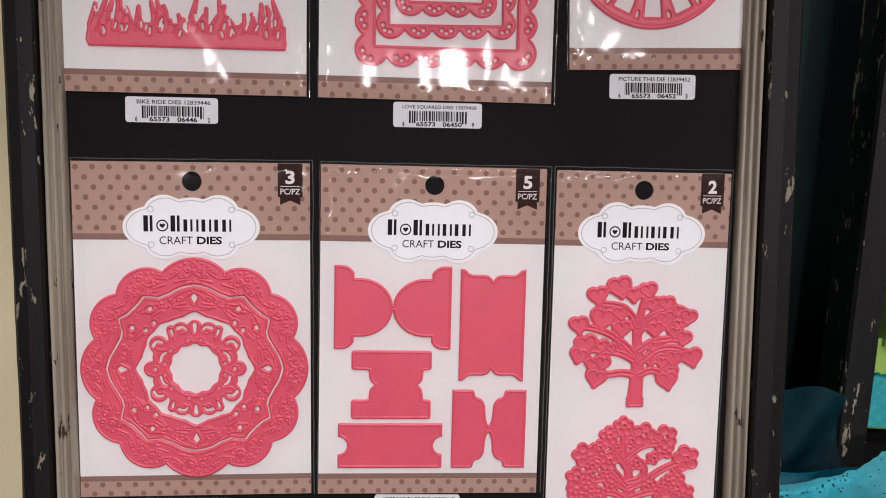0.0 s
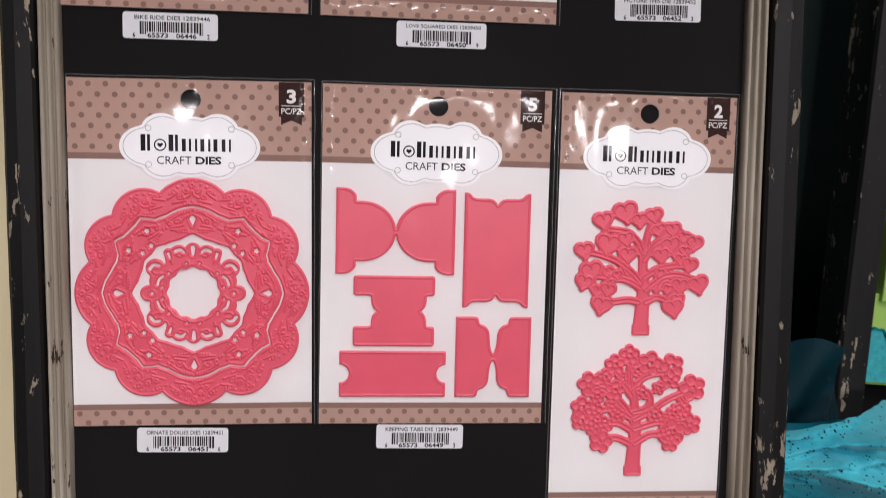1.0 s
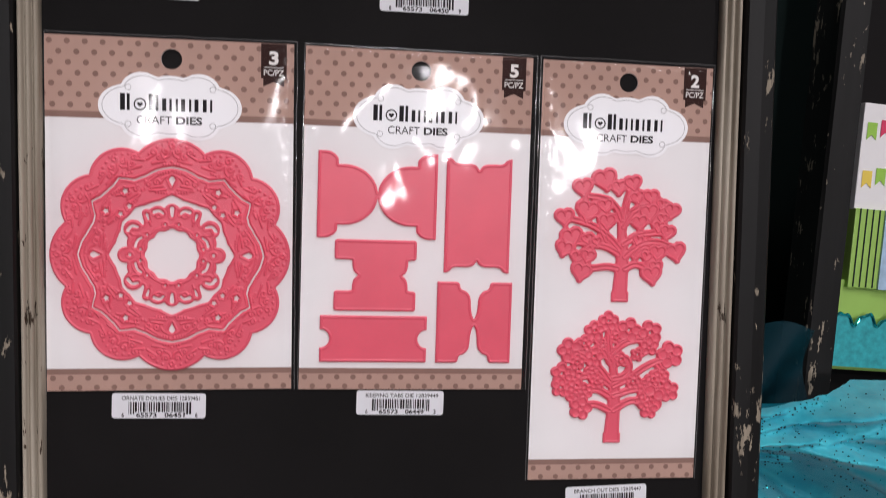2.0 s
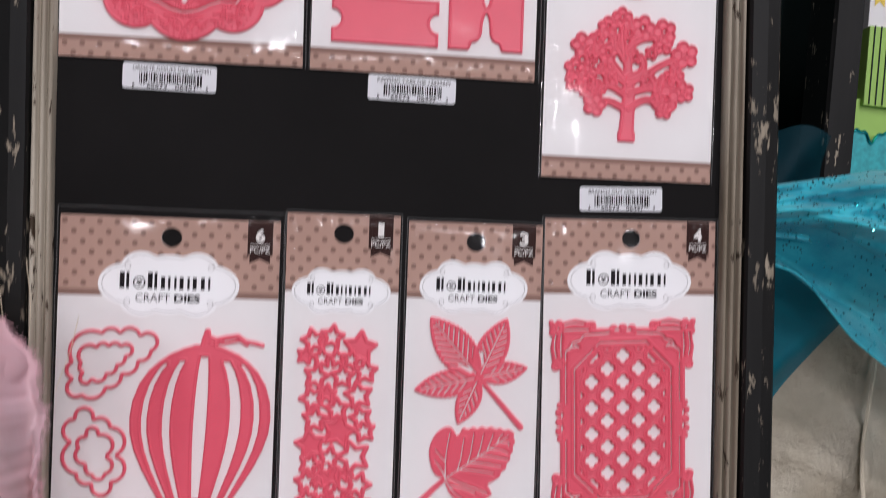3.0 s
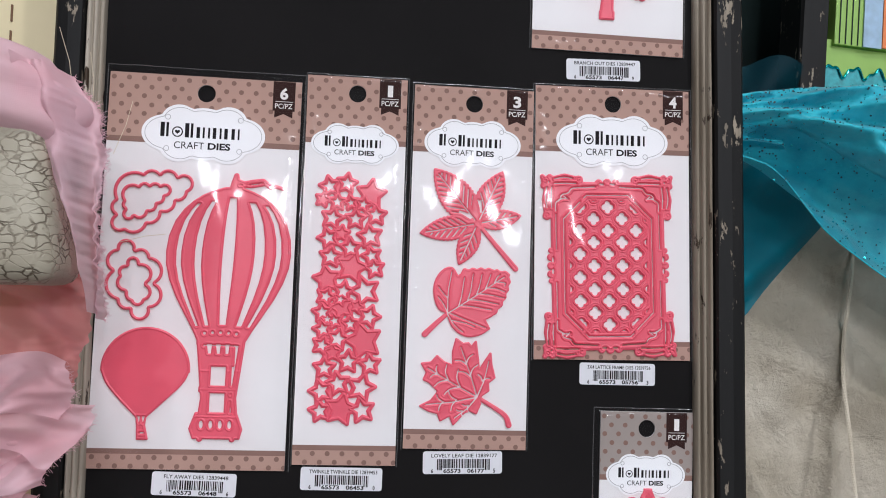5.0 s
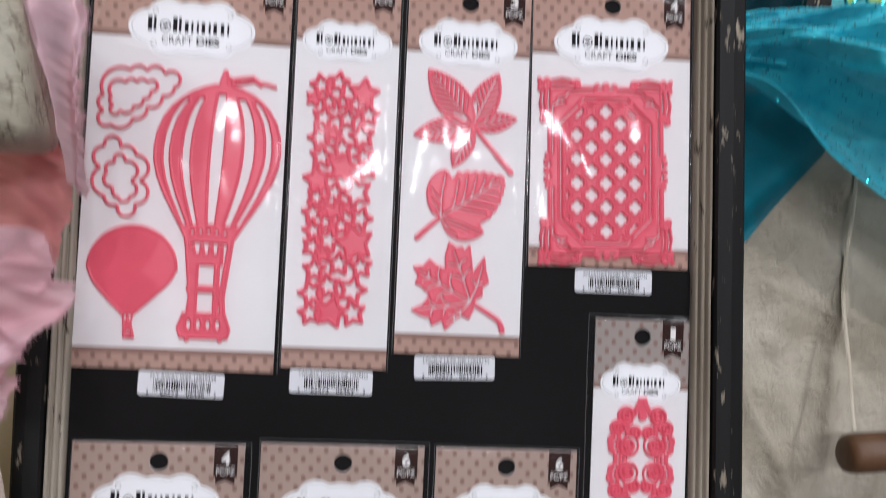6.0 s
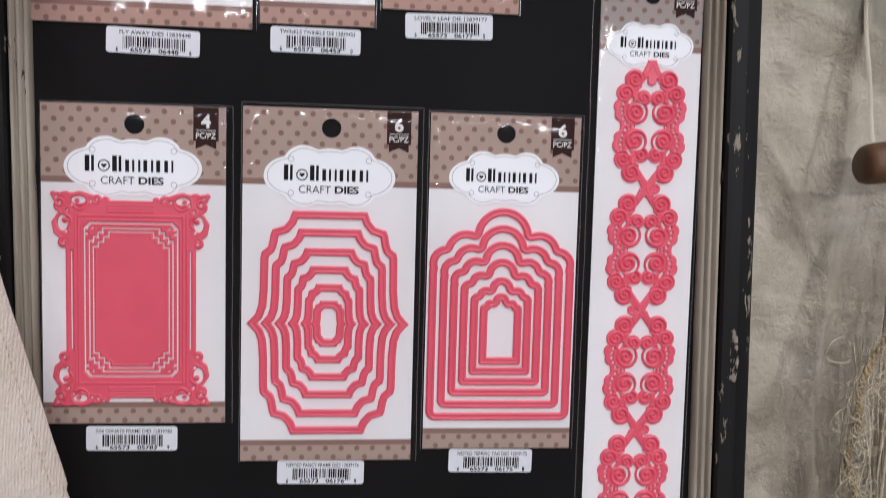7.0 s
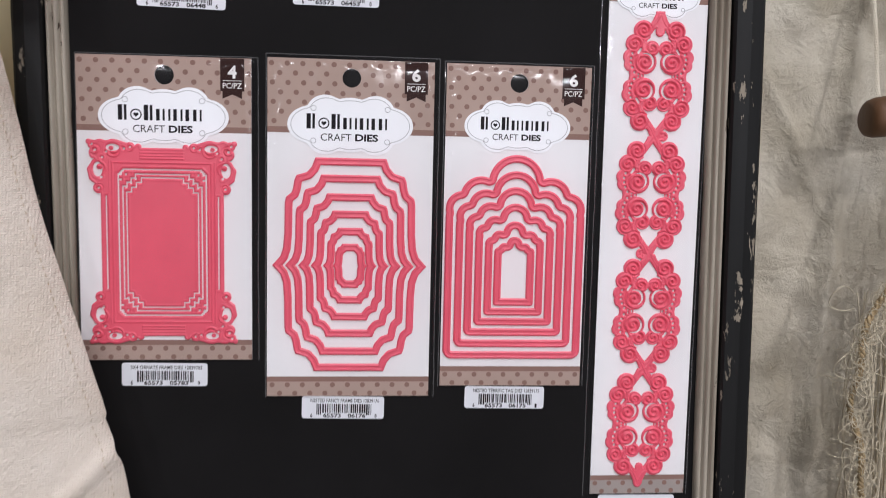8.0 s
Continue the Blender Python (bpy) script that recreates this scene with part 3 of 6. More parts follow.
def f_poly(X, Y, pts):
    d, inside = np.full(X.shape, 1e9), np.zeros(X.shape, bool)
    for (ax, ay), (bx, by) in zip(pts, pts[1:] + pts[:1]):
        dx, dy = bx - ax, by - ay
        t = np.clip(((X - ax) * dx + (Y - ay) * dy) / (dx * dx + dy * dy + 1e-9), 0, 1)
        d = np.minimum(d, np.hypot(X - ax - t * dx, Y - ay - t * dy))
        if ay != by:
            inside ^= ((ay > Y) != (by > Y)) & (X < dx * (Y - ay) / dy + ax)
    return np.where(inside, -d, d)


def f_polar(X, Y, cx, cy, knots):
    """Inside a closed line whose radius follows knots (degrees from the top, mm) in a mirrored quarter."""
    a = np.degrees(np.arctan2(np.abs(X - cx), np.abs(Y - cy)))
    k = np.array(knots)
    return np.hypot(X - cx, Y - cy) - np.interp(a, k[:, 0], k[:, 1])


def union(*fs):
    out = fs[0]
    for f in fs[1:]:
        out = np.minimum(out, f)
    return out


def cut(a, *fs):
    for f in fs:
        a = np.maximum(a, -f)
    return a


def star_points(cx, cy, r, turn=0.0, inner=0.45, n=5):
    return [(cx + (r if k % 2 == 0 else r * inner) * math.sin(turn + math.pi * k / n), cy - (r if k % 2 == 0 else r * inner) * math.cos(turn + math.pi * k / n)) for k in range(2 * n)]


def heart_points(cx, cy, r, turn=0.0):
    out = []
    for k in range(22):
        a = 2 * math.pi * k / 22
        x, y = math.sin(a) ** 3, -(13 * math.cos(a) - 5 * math.cos(2 * a) - 2 * math.cos(3 * a) - math.cos(4 * a)) / 16
        out.append((cx + r * (x * math.cos(turn) - y * math.sin(turn)), cy + r * (x * math.sin(turn) + y * math.cos(turn))))
    return out


def curl(X, Y, cx, cy, r, pitch, phase=0.0, hand=1):
    """A stamped spiral ridge inside a disc."""
    dx, dy = X - cx, Y - cy
    rho = np.hypot(dx, dy)
    return np.cos(2 * math.pi * rho / pitch - hand * np.arctan2(dy, dx) - phase) * np.clip((r - rho) / 0.8, 0, 1)


def melt(k, fields):
    """A union whose joints are filled softly, over about k millimetres."""
    total = None
    for f in fields:
        e = np.exp(np.clip(-f / k, -60, 60))
        total = e if total is None else total + e
    return -k * np.log(np.maximum(total, 1e-26))


def volute(x, y, r, turns, start, hand=1, tail=()):
    """Points of a scroll that winds out from (x, y) to radius r and runs on along a tail."""
    n = int(12 * turns) + 2
    out = [(x + r * k / n * math.cos(start + hand * 6.283 * turns * (k / n - 1)), y + r * k / n * math.sin(start + hand * 6.283 * turns * (k / n - 1))) for k in range(1, n + 1)]
    return out + list(tail)


def ridge(d, wide):
    return np.exp(-(d / wide) ** 2)


def true_distance(S, step):
    """The distance to the outline itself, in place of a field that is only right near it."""
    gy, gx = np.gradient(S, step)
    g2 = np.maximum(gx * gx + gy * gy, 0.1)
    n, m = S.shape
    J, I = np.meshgrid(np.arange(n) * step, np.arange(m) * step, indexing="ij")
    near = np.zeros(S.shape, bool)
    near[:-1] |= (S[:-1] < 0) != (S[1:] < 0)
    near[1:] |= (S[:-1] < 0) != (S[1:] < 0)
    near[:, :-1] |= (S[:, :-1] < 0) != (S[:, 1:] < 0)
    near[:, 1:] |= (S[:, :-1] < 0) != (S[:, 1:] < 0)
    lim = 1.2 * step
    BX = np.where(near, I - np.clip(S * gx / g2, -lim, lim), 1e6)
    BY = np.where(near, J - np.clip(S * gy / g2, -lim, lim), 1e6)
    best = np.hypot(I - BX, J - BY)
    for k in (16, 8, 4, 2, 1, 1):
        for dj in (-k, 0, k):
            for di in (-k, 0, k):
                if dj == di == 0:
                    continue
                a = (slice(max(0, dj), n + min(0, dj)), slice(max(0, di), m + min(0, di)))
                b = (slice(max(0, -dj), n + min(0, -dj)), slice(max(0, -di), m + min(0, -di)))
                d = np.hypot(I[a] - BX[b], J[a] - BY[b])
                take = d < best[a]
                best[a] = np.where(take, d, best[a])
                BX[a], BY[a] = np.where(take, BX[b], BX[a]), np.where(take, BY[b], BY[a])
    return np.sign(S) * np.minimum(best, 12.0)


def die_mesh(field, bounds, w, h, relief=None, step=0.33, rim=0.46, band=0.0):
    """Meshes the inside of field over bounds: top with rim and relief, upright sides down to the card."""
    x0, y0, x1, y1 = bounds
    xs, ys = np.arange(x0, x1 + step, step), np.arange(y0, y1 + step, step)
    X, Y = np.meshgrid(xs, ys)
    S = true_distance(field(X, Y), step)
    if band:
        S = np.maximum(S, -(S + band))
    keep = (S[:-1, :-1] + S[1:, :-1] + S[:-1, 1:] + S[1:, 1:]) < 0
    keep[0, :] = keep[-1, :] = keep[:, 0] = keep[:, -1] = False
    used, full = np.zeros(S.shape, int), np.zeros(S.shape, int)
    for sl in ((slice(0, -1), slice(0, -1)), (slice(1, None), slice(0, -1)), (slice(0, -1), slice(1, None)), (slice(1, None), slice(1, None))):
        used[sl] += keep
    edge = (used > 0) & (used < 4)
    gy, gx = np.gradient(S, step)
    g2 = np.maximum(gx * gx + gy * gy, 0.25)
    mx, my = np.clip(S * gx / g2, -0.7 * step, 0.7 * step), np.clip(S * gy / g2, -0.7 * step, 0.7 * step)
    PX, PY = np.where(edge, X - mx, X), np.where(edge, Y - my, Y)
    D = np.where(edge, 0, np.maximum(-S, 0.05))
    up = BARE + 0.15 + 0.75 + 0.25 * np.clip(D / 0.4, 0, 1) + rim * ridge(D - 0.95, 0.32)
    if relief is not None:
        up = up + 1.7 * relief(X, Y) * np.clip((D - 0.3) / 0.6, 0, 1)
    ids = -np.ones(S.shape, int)
    ids[used > 0] = np.arange((used > 0).sum())
    m = used > 0
    top = np.stack([(PX[m] - w / 2) / 1000, -up[m] / 1000, (h / 2 - PY[m]) / 1000], 1)
    quads = np.stack([ids[:-1, :-1][keep], ids[1:, :-1][keep], ids[1:, 1:][keep], ids[:-1, 1:][keep]], 1)
    # sides, on doubled points along the outline
    ex, ey = np.nonzero(edge)
    n0, ne = len(top), len(ex)
    sid = -np.ones(S.shape, int)
    sid[ex, ey] = np.arange(ne)
    px, py, pu = PX[ex, ey], PY[ex, ey], up[ex, ey]
    wall = np.concatenate([np.stack([(px - w / 2) / 1000, -pu / 1000, (h / 2 - py) / 1000], 1), np.stack([(px - w / 2) / 1000, np.full(ne, -BARE / 1000), (h / 2 - py) / 1000], 1)])
    pad = np.zeros((keep.shape[0] + 2, keep.shape[1] + 2), bool)
    pad[1:-1, 1:-1] = keep
    sides = []
    for dj, di, a, b in ((-1, 0, (0, 0), (0, 1)), (1, 0, (1, 1), (1, 0)), (0, -1, (1, 0), (0, 0)), (0, 1, (0, 1), (1, 1))):
        open_side = keep & ~pad[1 + dj:1 + dj + keep.shape[0], 1 + di:1 + di + keep.shape[1]]
        j, i = np.nonzero(open_side)
        A, B = sid[j + a[0], i + a[1]], sid[j + b[0], i + b[1]]
        ok = (A >= 0) & (B >= 0)
        A, B = A[ok], B[ok]
        sides.append(np.stack([n0 + A, n0 + B, n0 + ne + B, n0 + ne + A], 1))
    faces = np.concatenate([quads] + sides)
    co = np.concatenate([top, wall])
    me = bpy.data.meshes.new("die")
    me.vertices.add(len(co))
    me.vertices.foreach_set("co", co.ravel())
    me.loops.add(faces.size)
    me.loops.foreach_set("vertex_index", faces.ravel().astype(np.int32))
    me.polygons.add(len(faces))
    me.polygons.foreach_set("loop_start", np.arange(0, faces.size, 4, dtype=np.int32))
    me.polygons.foreach_set("use_smooth", np.ones(len(faces), bool))
    me.update(calc_edges=True)
    me.validate()
    return me


def doily(w, h):
    cx, cy = 62.7, 111.6
    slot = [(0, 45.7), (9, 44.8), (18, 43.0), (26, 43.1), (33.8, 47.6), (39, 46.3), (45, 46.0), (50, 46.4), (55.5, 48.4), (62, 43.4), (67, 42.5), (75, 43.6), (82, 45.5), (90, 46.9)]
    gap = [(0, 31.4), (12, 29.0), (28, 29.2), (37, 30.6), (46, 29.6), (56, 30.2), (64, 28.7), (78, 28.9), (90, 31.7)]

    def fold(X, Y, n):
        a = np.arctan2(X - cx, cy - Y)
        s = 2 * math.pi / n
        b = np.abs((a + s / 2) % s - s / 2)
        r = np.hypot(X - cx, Y - cy)
        return r * np.sin(b), r * np.cos(b)

    def quarter(X, Y):
        return np.abs(X - cx), np.abs(Y - cy)

    def scallop(X, Y):
        u, v = quarter(X, Y)
        small = [f_circle(u, v, 46.0 * math.sin(radians(a)), 46.0 * math.cos(radians(a)), 16.6) for a in (32.6, 57.2)]
        return union(f_circle(u, v, 0, 38.6, 22.2), f_circle(u, v, 38.6, 0, 22.2), *small, np.hypot(X - cx, Y - cy) - 50)

    def outer(X, Y):
        return np.maximum(scallop(X, Y), -(f_polar(X, Y, cx, cy, slot) - 0.5))

    def middle(X, Y):
        d = np.maximum(f_polar(X, Y, cx, cy, slot) + 0.5, -f_polar(X, Y, cx, cy, gap))
        u, v = fold(X, Y, 4)
        d = cut(d, f_poly(u, v, [(0, 35.6), (1.8, 39.4), (0.6, 41.0), (-1.8, 41.0), (-1.8, 39.4)]))
        u, v = quarter(X, Y)
        for a, b in ((23.4, 33.0), (33.0, 22.6)):
            d = cut(d, f_poly(u, v, star_points(a, b, 1.75, 0.2, 0.6)))
        return cut(d, f_poly(u, v, star_points(21.4, 25.2, 1.5, 0.5, 0.6)), f_poly(u, v, star_points(25.8, 21.2, 1.5, 0.1, 0.6)))

    petals = [volute(7.4, 21.4, 3.3, 0.62, 2.9, -1), [(10.6, 15.6), (11.4, 18.0), (12.6, 22.4)], volute(19.2, 13.2, 3.6, 0.62, 3.9, -1), volute(17.4, 6.6, 2.4, 0.6, 2.6)]

    def inner(X, Y):
        u, v = quarter(X, Y)
        r = np.hypot(X - cx, Y - cy)
        d = np.maximum(r - 21.2, 13.4 - r + 0.45 * np.cos(12 * np.arctan2(X - cx, cy - Y)))
        d = melt(0.4, (d, f_circle(u, v, 0, 23.0, 3.9), f_circle(u, v, 7.2, 20.8, 4.9), f_line(u, v, [(10.4, 16), (12.8, 21.6)], 3.2, 2.3), f_circle(u, v, 19.4, 13.4, 4.9), f_circle(u, v, 18.0, 6.4, 4.6), f_circle(u, v, 23.2, 0, 4.2)))
        d = cut(d, f_line(u, v, [(0, 20.6), (0, 24.2)], 0.75, 1.25), f_line(u, v, smooth_line([(4.4, 21.6), (6.2, 23.4), (9.0, 22.4)]), 0.55, 0.95), f_line(u, v, [(11.8, 18.6), (12.6, 21.0)], 0.5, 0.8), f_line(u, v, smooth_line([(17.2, 14.6), (20.2, 15.4), (22.2, 12.8)]), 0.6, 0.95))
        return cut(d, f_line(u, v, smooth_line([(15.4, 9.0), (17.6, 7.6), (18.4, 4.6)]), 0.55, 0.8), f_circle(u, v, 15.9, 3.0, 0.65), f_circle(u, v, 21.2, 0, 0.85), f_circle(u, v, 3.4, 15.9, 0.6), f_circle(u, v, 12.6, 10.6, 0.6))

    # scrolls stamped into each lobe, as lines from the middle of the lobe outwards
    lobe = [volute(3.0, 54.2, 1.7, 1.1, 0.2, 1), volute(6.4, 51.0, 1.9, 1.2, 2.2, -1, [(4.0, 50.0), (1.2, 51.6), (0.3, 54.0)]), volute(9.4, 53.2, 1.6, 1.1, 3.4, 1, [(10.4, 51.0), (12.4, 49.6)]), [(0.0, 58.4), (1.2, 57.0), (0.4, 55.8)], [(3.2, 49.0), (6.6, 48.2), (9.8, 47.6)]]
    side = [volute(7.6, 37.8, 1.9, 1.25, 3.3, 1, [(4.4, 39.8), (2.2, 41.2)]), volute(11.8, 36.6, 1.6, 1.1, 0.4, -1, [(10.0, 39.6), (6.0, 42.2)]), [(3.0, 34.0), (7.0, 33.6), (11.0, 33.6)], [(4.6, 36.0), (8.0, 35.4), (10.6, 34.8)]]

    def stamp(X, Y, n, lines, dots):
        u, v = fold(X, Y, n)
        e = np.zeros(X.shape)
        for line in lines:
            e = np.maximum(e, ridge(f_line(u, v, line, 0), 0.40))
        for x, y in dots:
            e = np.maximum(e, ridge(np.hypot(u - x, v - y), 0.50))
        return 0.44 * e

    def stamp_outer(X, Y):
        dots = [(4.6, 57.4), (7.4, 56.0), (1.8, 59.0), (11.4, 52.4), (0.0, 48.4)] + [(1.3 + 1.35 * k, 47.4 - 0.12 * k) for k in range(3)]
        return stamp(X, Y, 12, lobe, dots)

    def stamp_middle(X, Y):
        dots = [(1.3 + 1.35 * k, 43.2 - 0.28 * k) for k in range(5)] + [(2.2 + 1.4 * k, 32.4 + 0.1 * k) for k in range(5)] + [(13.2, 38.4), (13.4, 34.4)]
        return stamp(X, Y, 8, side, dots)

    def stamp_inner(X, Y):
        u, v = quarter(X, Y)
        e = np.zeros(X.shape)
        for line in petals:
            e = np.maximum(e, ridge(f_line(u, v, line, 0), 0.40))
        return 0.36 * np.maximum(e, ridge(np.hypot(u, v) - 15.4, 0.35))

    b = (0.5, 49, w - 0.2, 174.5)
    return [("outer_doily", die_mesh(outer, b, w, h, stamp_outer, 0.30)), ("middle_doily", die_mesh(middle, (12, 60, 113, 162), w, h, stamp_middle, 0.30)), ("inner_doily", die_mesh(inner, (33, 82, 92, 141), w, h, stamp_inner, 0.28, 0.36))]


def tabs(w, h):
    def bow(X, Y):
        u = 39.9 - np.abs(X - 39.9)
        tab = np.maximum(f_box(u, Y, 0, 54.4, 19.4, 100.8, 7.6), 7.8 - u)
        hollow = f_box(u, Y, 18.6, 40, 60, 115)
        d = union(cut(tab, hollow), np.maximum(f_oval(u, Y, 21.9, 77.6, 18.0, 16.2), 12 - u), f_box(u, Y, 7.8, 61.4, 21.9, 93.8))
        return union(d, f_box(u, Y, 38.4, 76.0, 41.4, 79.2))

    def label(X, Y):
        v = 87.0 - np.abs(Y - 87.0)
        u = 95.0 - np.abs(X - 95.0)
        d = union(f_box(u, v, 76.9, 58.7, 113.3, 116), f_poly(u, v, [(76.9, 55.6), (78.6, 55.7), (80.2, 56.6), (81.4, 58.0), (83.6, 58.8), (83, 62), (76.9, 62)]))
        return cut(d, f_poly(u, v, [(89.8, 58.6), (92.6, 59.3), (94.0, 60.6), (95.0, 62.2), (96.0, 60.6), (97.4, 59.3), (99.8, 58.6), (95, 50)]))

    def spool(X, Y):
        u, v = 39.7 - np.abs(X - 39.7), 120.8 - np.abs(Y - 120.8)
        flange = f_box(u, v, 17.6, 101.5, 62, 112.4, 1.6)
        body = f_poly(42.3 - np.abs(X - 42.3), v, [(24.0, 105.0), (24.6, 112.2), (27.2, 112.8), (27.3, 115.6), (27.9, 118.2), (28.8, 119.5), (30.4, 120.8), (30.4, 126), (46, 126), (46, 105)])
        return union(np.maximum(flange, v - 112.4), body)

    def ticket(X, Y):
        return cut(f_box(X, Y, 10.6, 142.7, 68.5, 168.1, 0.6), f_circle(X, Y, 10.8, 155.3, 5.0), f_circle(X, Y, 68.6, 155.3, 5.0))

    def wings(X, Y):
        u, v = 94.6 - np.abs(X - 94.6), 145.8 - np.abs(Y - 145.8)
        return f_poly(u, v, smooth_line([(83.2, 123.4), (86.0, 123.6), (86.6, 127.6), (89.8, 128.2), (92.4, 131.6), (92.6, 138.0), (93.6, 142.8), (95.5, 144.8)]) + [(95.5, 151), (73.8, 151), (73.8, 123.4)])

    return [("bow_die", die_mesh(bow, (6, 53, 74, 103), w, h)), ("label_die", die_mesh(label, (74.5, 53, 116, 121), w, h)), ("spool_die", die_mesh(spool, (15, 100, 65, 142), w, h)), ("ticket_die", die_mesh(ticket, (8, 141, 71, 170), w, h)), ("wing_die", die_mesh(wings, (71, 121, 118, 171), w, h))]


# leaves (across, up, size) and boughs (across, up) from the foot of each tree, in millimetres
HEARTS = ((-24, 63.9, 5.3), (-11.7, 68.8, 6.7), (-3.5, 64.6, 4.4), (4.7, 67.1, 4.7), (7.5, 59.3, 3.9), (15.5, 59.7, 4.4), (22, 55.6, 3.3), (28.2, 52.4, 4.7), (-20.8, 51, 6.9), (-11, 54.2, 4.4), (-9.6, 45.4, 5), (-34, 47.2, 5), (-29.6, 36.1, 6.1), (-20.6, 35.4, 3.3), (-14.9, 34, 2.8), (-33.4, 29.9, 4.7), (-25.8, 25, 3.6), (-20, 25.7, 4.2), (-23.2, 17.1, 5.6), (14.9, 51, 5.6), (9.4, 45.4, 4.7), (22.9, 47.9, 3.1), (20.9, 43.1, 3.6), (26.1, 40.3, 4.4), (8.9, 35.4, 3.1), (31.5, 29.2, 5.8), (20.8, 28.5, 5), (14.4, 26.4, 3.1), (19.9, 20.8, 3.6), (17.8, 16, 5.8))
HEART_BOUGHS = (((-1.1, 46.5), (-4.3, 53.5), (-10.8, 58.3), (-20.6, 59)), ((-0.1, 46.5), (1.7, 57.6), (4.1, 64.6)), ((0.1, 42.4), (4.9, 51.4), (11.6, 54.9), (21.3, 54.9)), ((-1.5, 29.9), (-8.1, 36.8), (-16.8, 42.4), (-25.3, 45.1), (-33, 46.5)), ((-2, 27.1), (-9.2, 31.3), (-20.4, 32.6), (-29.5, 33.3)), ((-2.2, 18.8), (-8.5, 20.1), (-15.4, 18.8), (-22.4, 18.8)), ((-9.4, 34.7), (-13.3, 42.4), (-10.1, 46.5)), ((0.4, 32.6), (8.4, 38.2), (18.1, 39.6), (25.7, 39.6)), ((1.5, 25.7), (11.5, 34), (21.1, 34.7), (29.7, 31.3)), ((1.9, 18.8), (8, 22.2), (15.1, 18.8), (17.8, 16.7)), ((7.8, 25.7), (11.5, 32.6), (18.7, 29.9)))
BLOSSOMS = ((-4.8, 69.5, 4.4), (-12.8, 63.9, 4.4), (-0.1, 61.1, 3.3), (7.3, 64.6, 5.3), (19.9, 63.2, 5.3), (19.6, 55.6, 4.2), (13, 50.7, 3.1), (32.4, 50.7, 5.8), (3.4, 47.9, 3.3), (-18.6, 56.9, 3.6), (-26.7, 52.8, 5.3), (-22.2, 46.5, 3.6), (-12.6, 49.3, 4.4), (-30.8, 39.6, 4.7), (-31.1, 31.9, 4.2), (-23.7, 37.5, 3.9), (-24.6, 28.5, 3.6), (-17, 29.9, 3.6), (-10.4, 35.4, 3.6), (-19.2, 20.1, 5), (11.1, 35.4, 3.6), (17.5, 32.6, 3.3), (22.8, 36.8, 3.6), (27.6, 38.9, 3.6), (32.3, 29.9, 4.7), (22.1, 25.7, 5.8), (21.1, 19.4, 4.2), (-8.2, 56.3, 2.8), (-13.5, 41, 3.3), (17.3, 24.3, 3.6))
BLOSSOM_BOUGHS = (((-2.7, 46.5), (-4.8, 57.6), (-4, 67.4)), ((-2.7, 46.5), (-8.8, 54.9), (-13.4, 61.8)), ((-3, 50.7), (4.9, 57.6), (13.1, 59.7), (19.5, 57.6)), ((-2.8, 35.4), (-9.5, 43.8), (-16.8, 49.3), (-25.3, 52.1)), ((-3.4, 34), (-12.1, 39.6), (-21.7, 37.5), (-29.9, 35.4)), ((-3, 27.1), (-10.2, 31.3), (-18.4, 29.9), (-28.2, 29.9)), ((-2.5, 18.8), (-11.1, 22.9), (-17.9, 20.8)), ((-0.8, 36.8), (6.1, 38.2), (9.2, 43.8), (6.9, 47.9)), ((-0.5, 32.6), (10.2, 38.2), (19.6, 45.1), (31.8, 49.3)), ((-0.2, 27.1), (12, 31.3), (23.2, 31.3), (32.3, 29.9)), ((0.3, 18.8), (9.6, 25), (16.7, 22.9), (21.1, 18.8)), ((25.1, 45.1), (29.6, 39.6), (31.5, 31.3)))


def smooth_line(pts):
    """Rounds a bent line by cutting its corners twice."""
    for _ in range(2):
        out = [pts[0]]
        for (ax, ay), (bx, by) in zip(pts, pts[1:]):
            out += [(0.75 * ax + 0.25 * bx, 0.75 * ay + 0.25 * by), (0.25 * ax + 0.75 * bx, 0.25 * ay + 0.75 * by)]
        pts = out + [pts[-1]]
    return pts


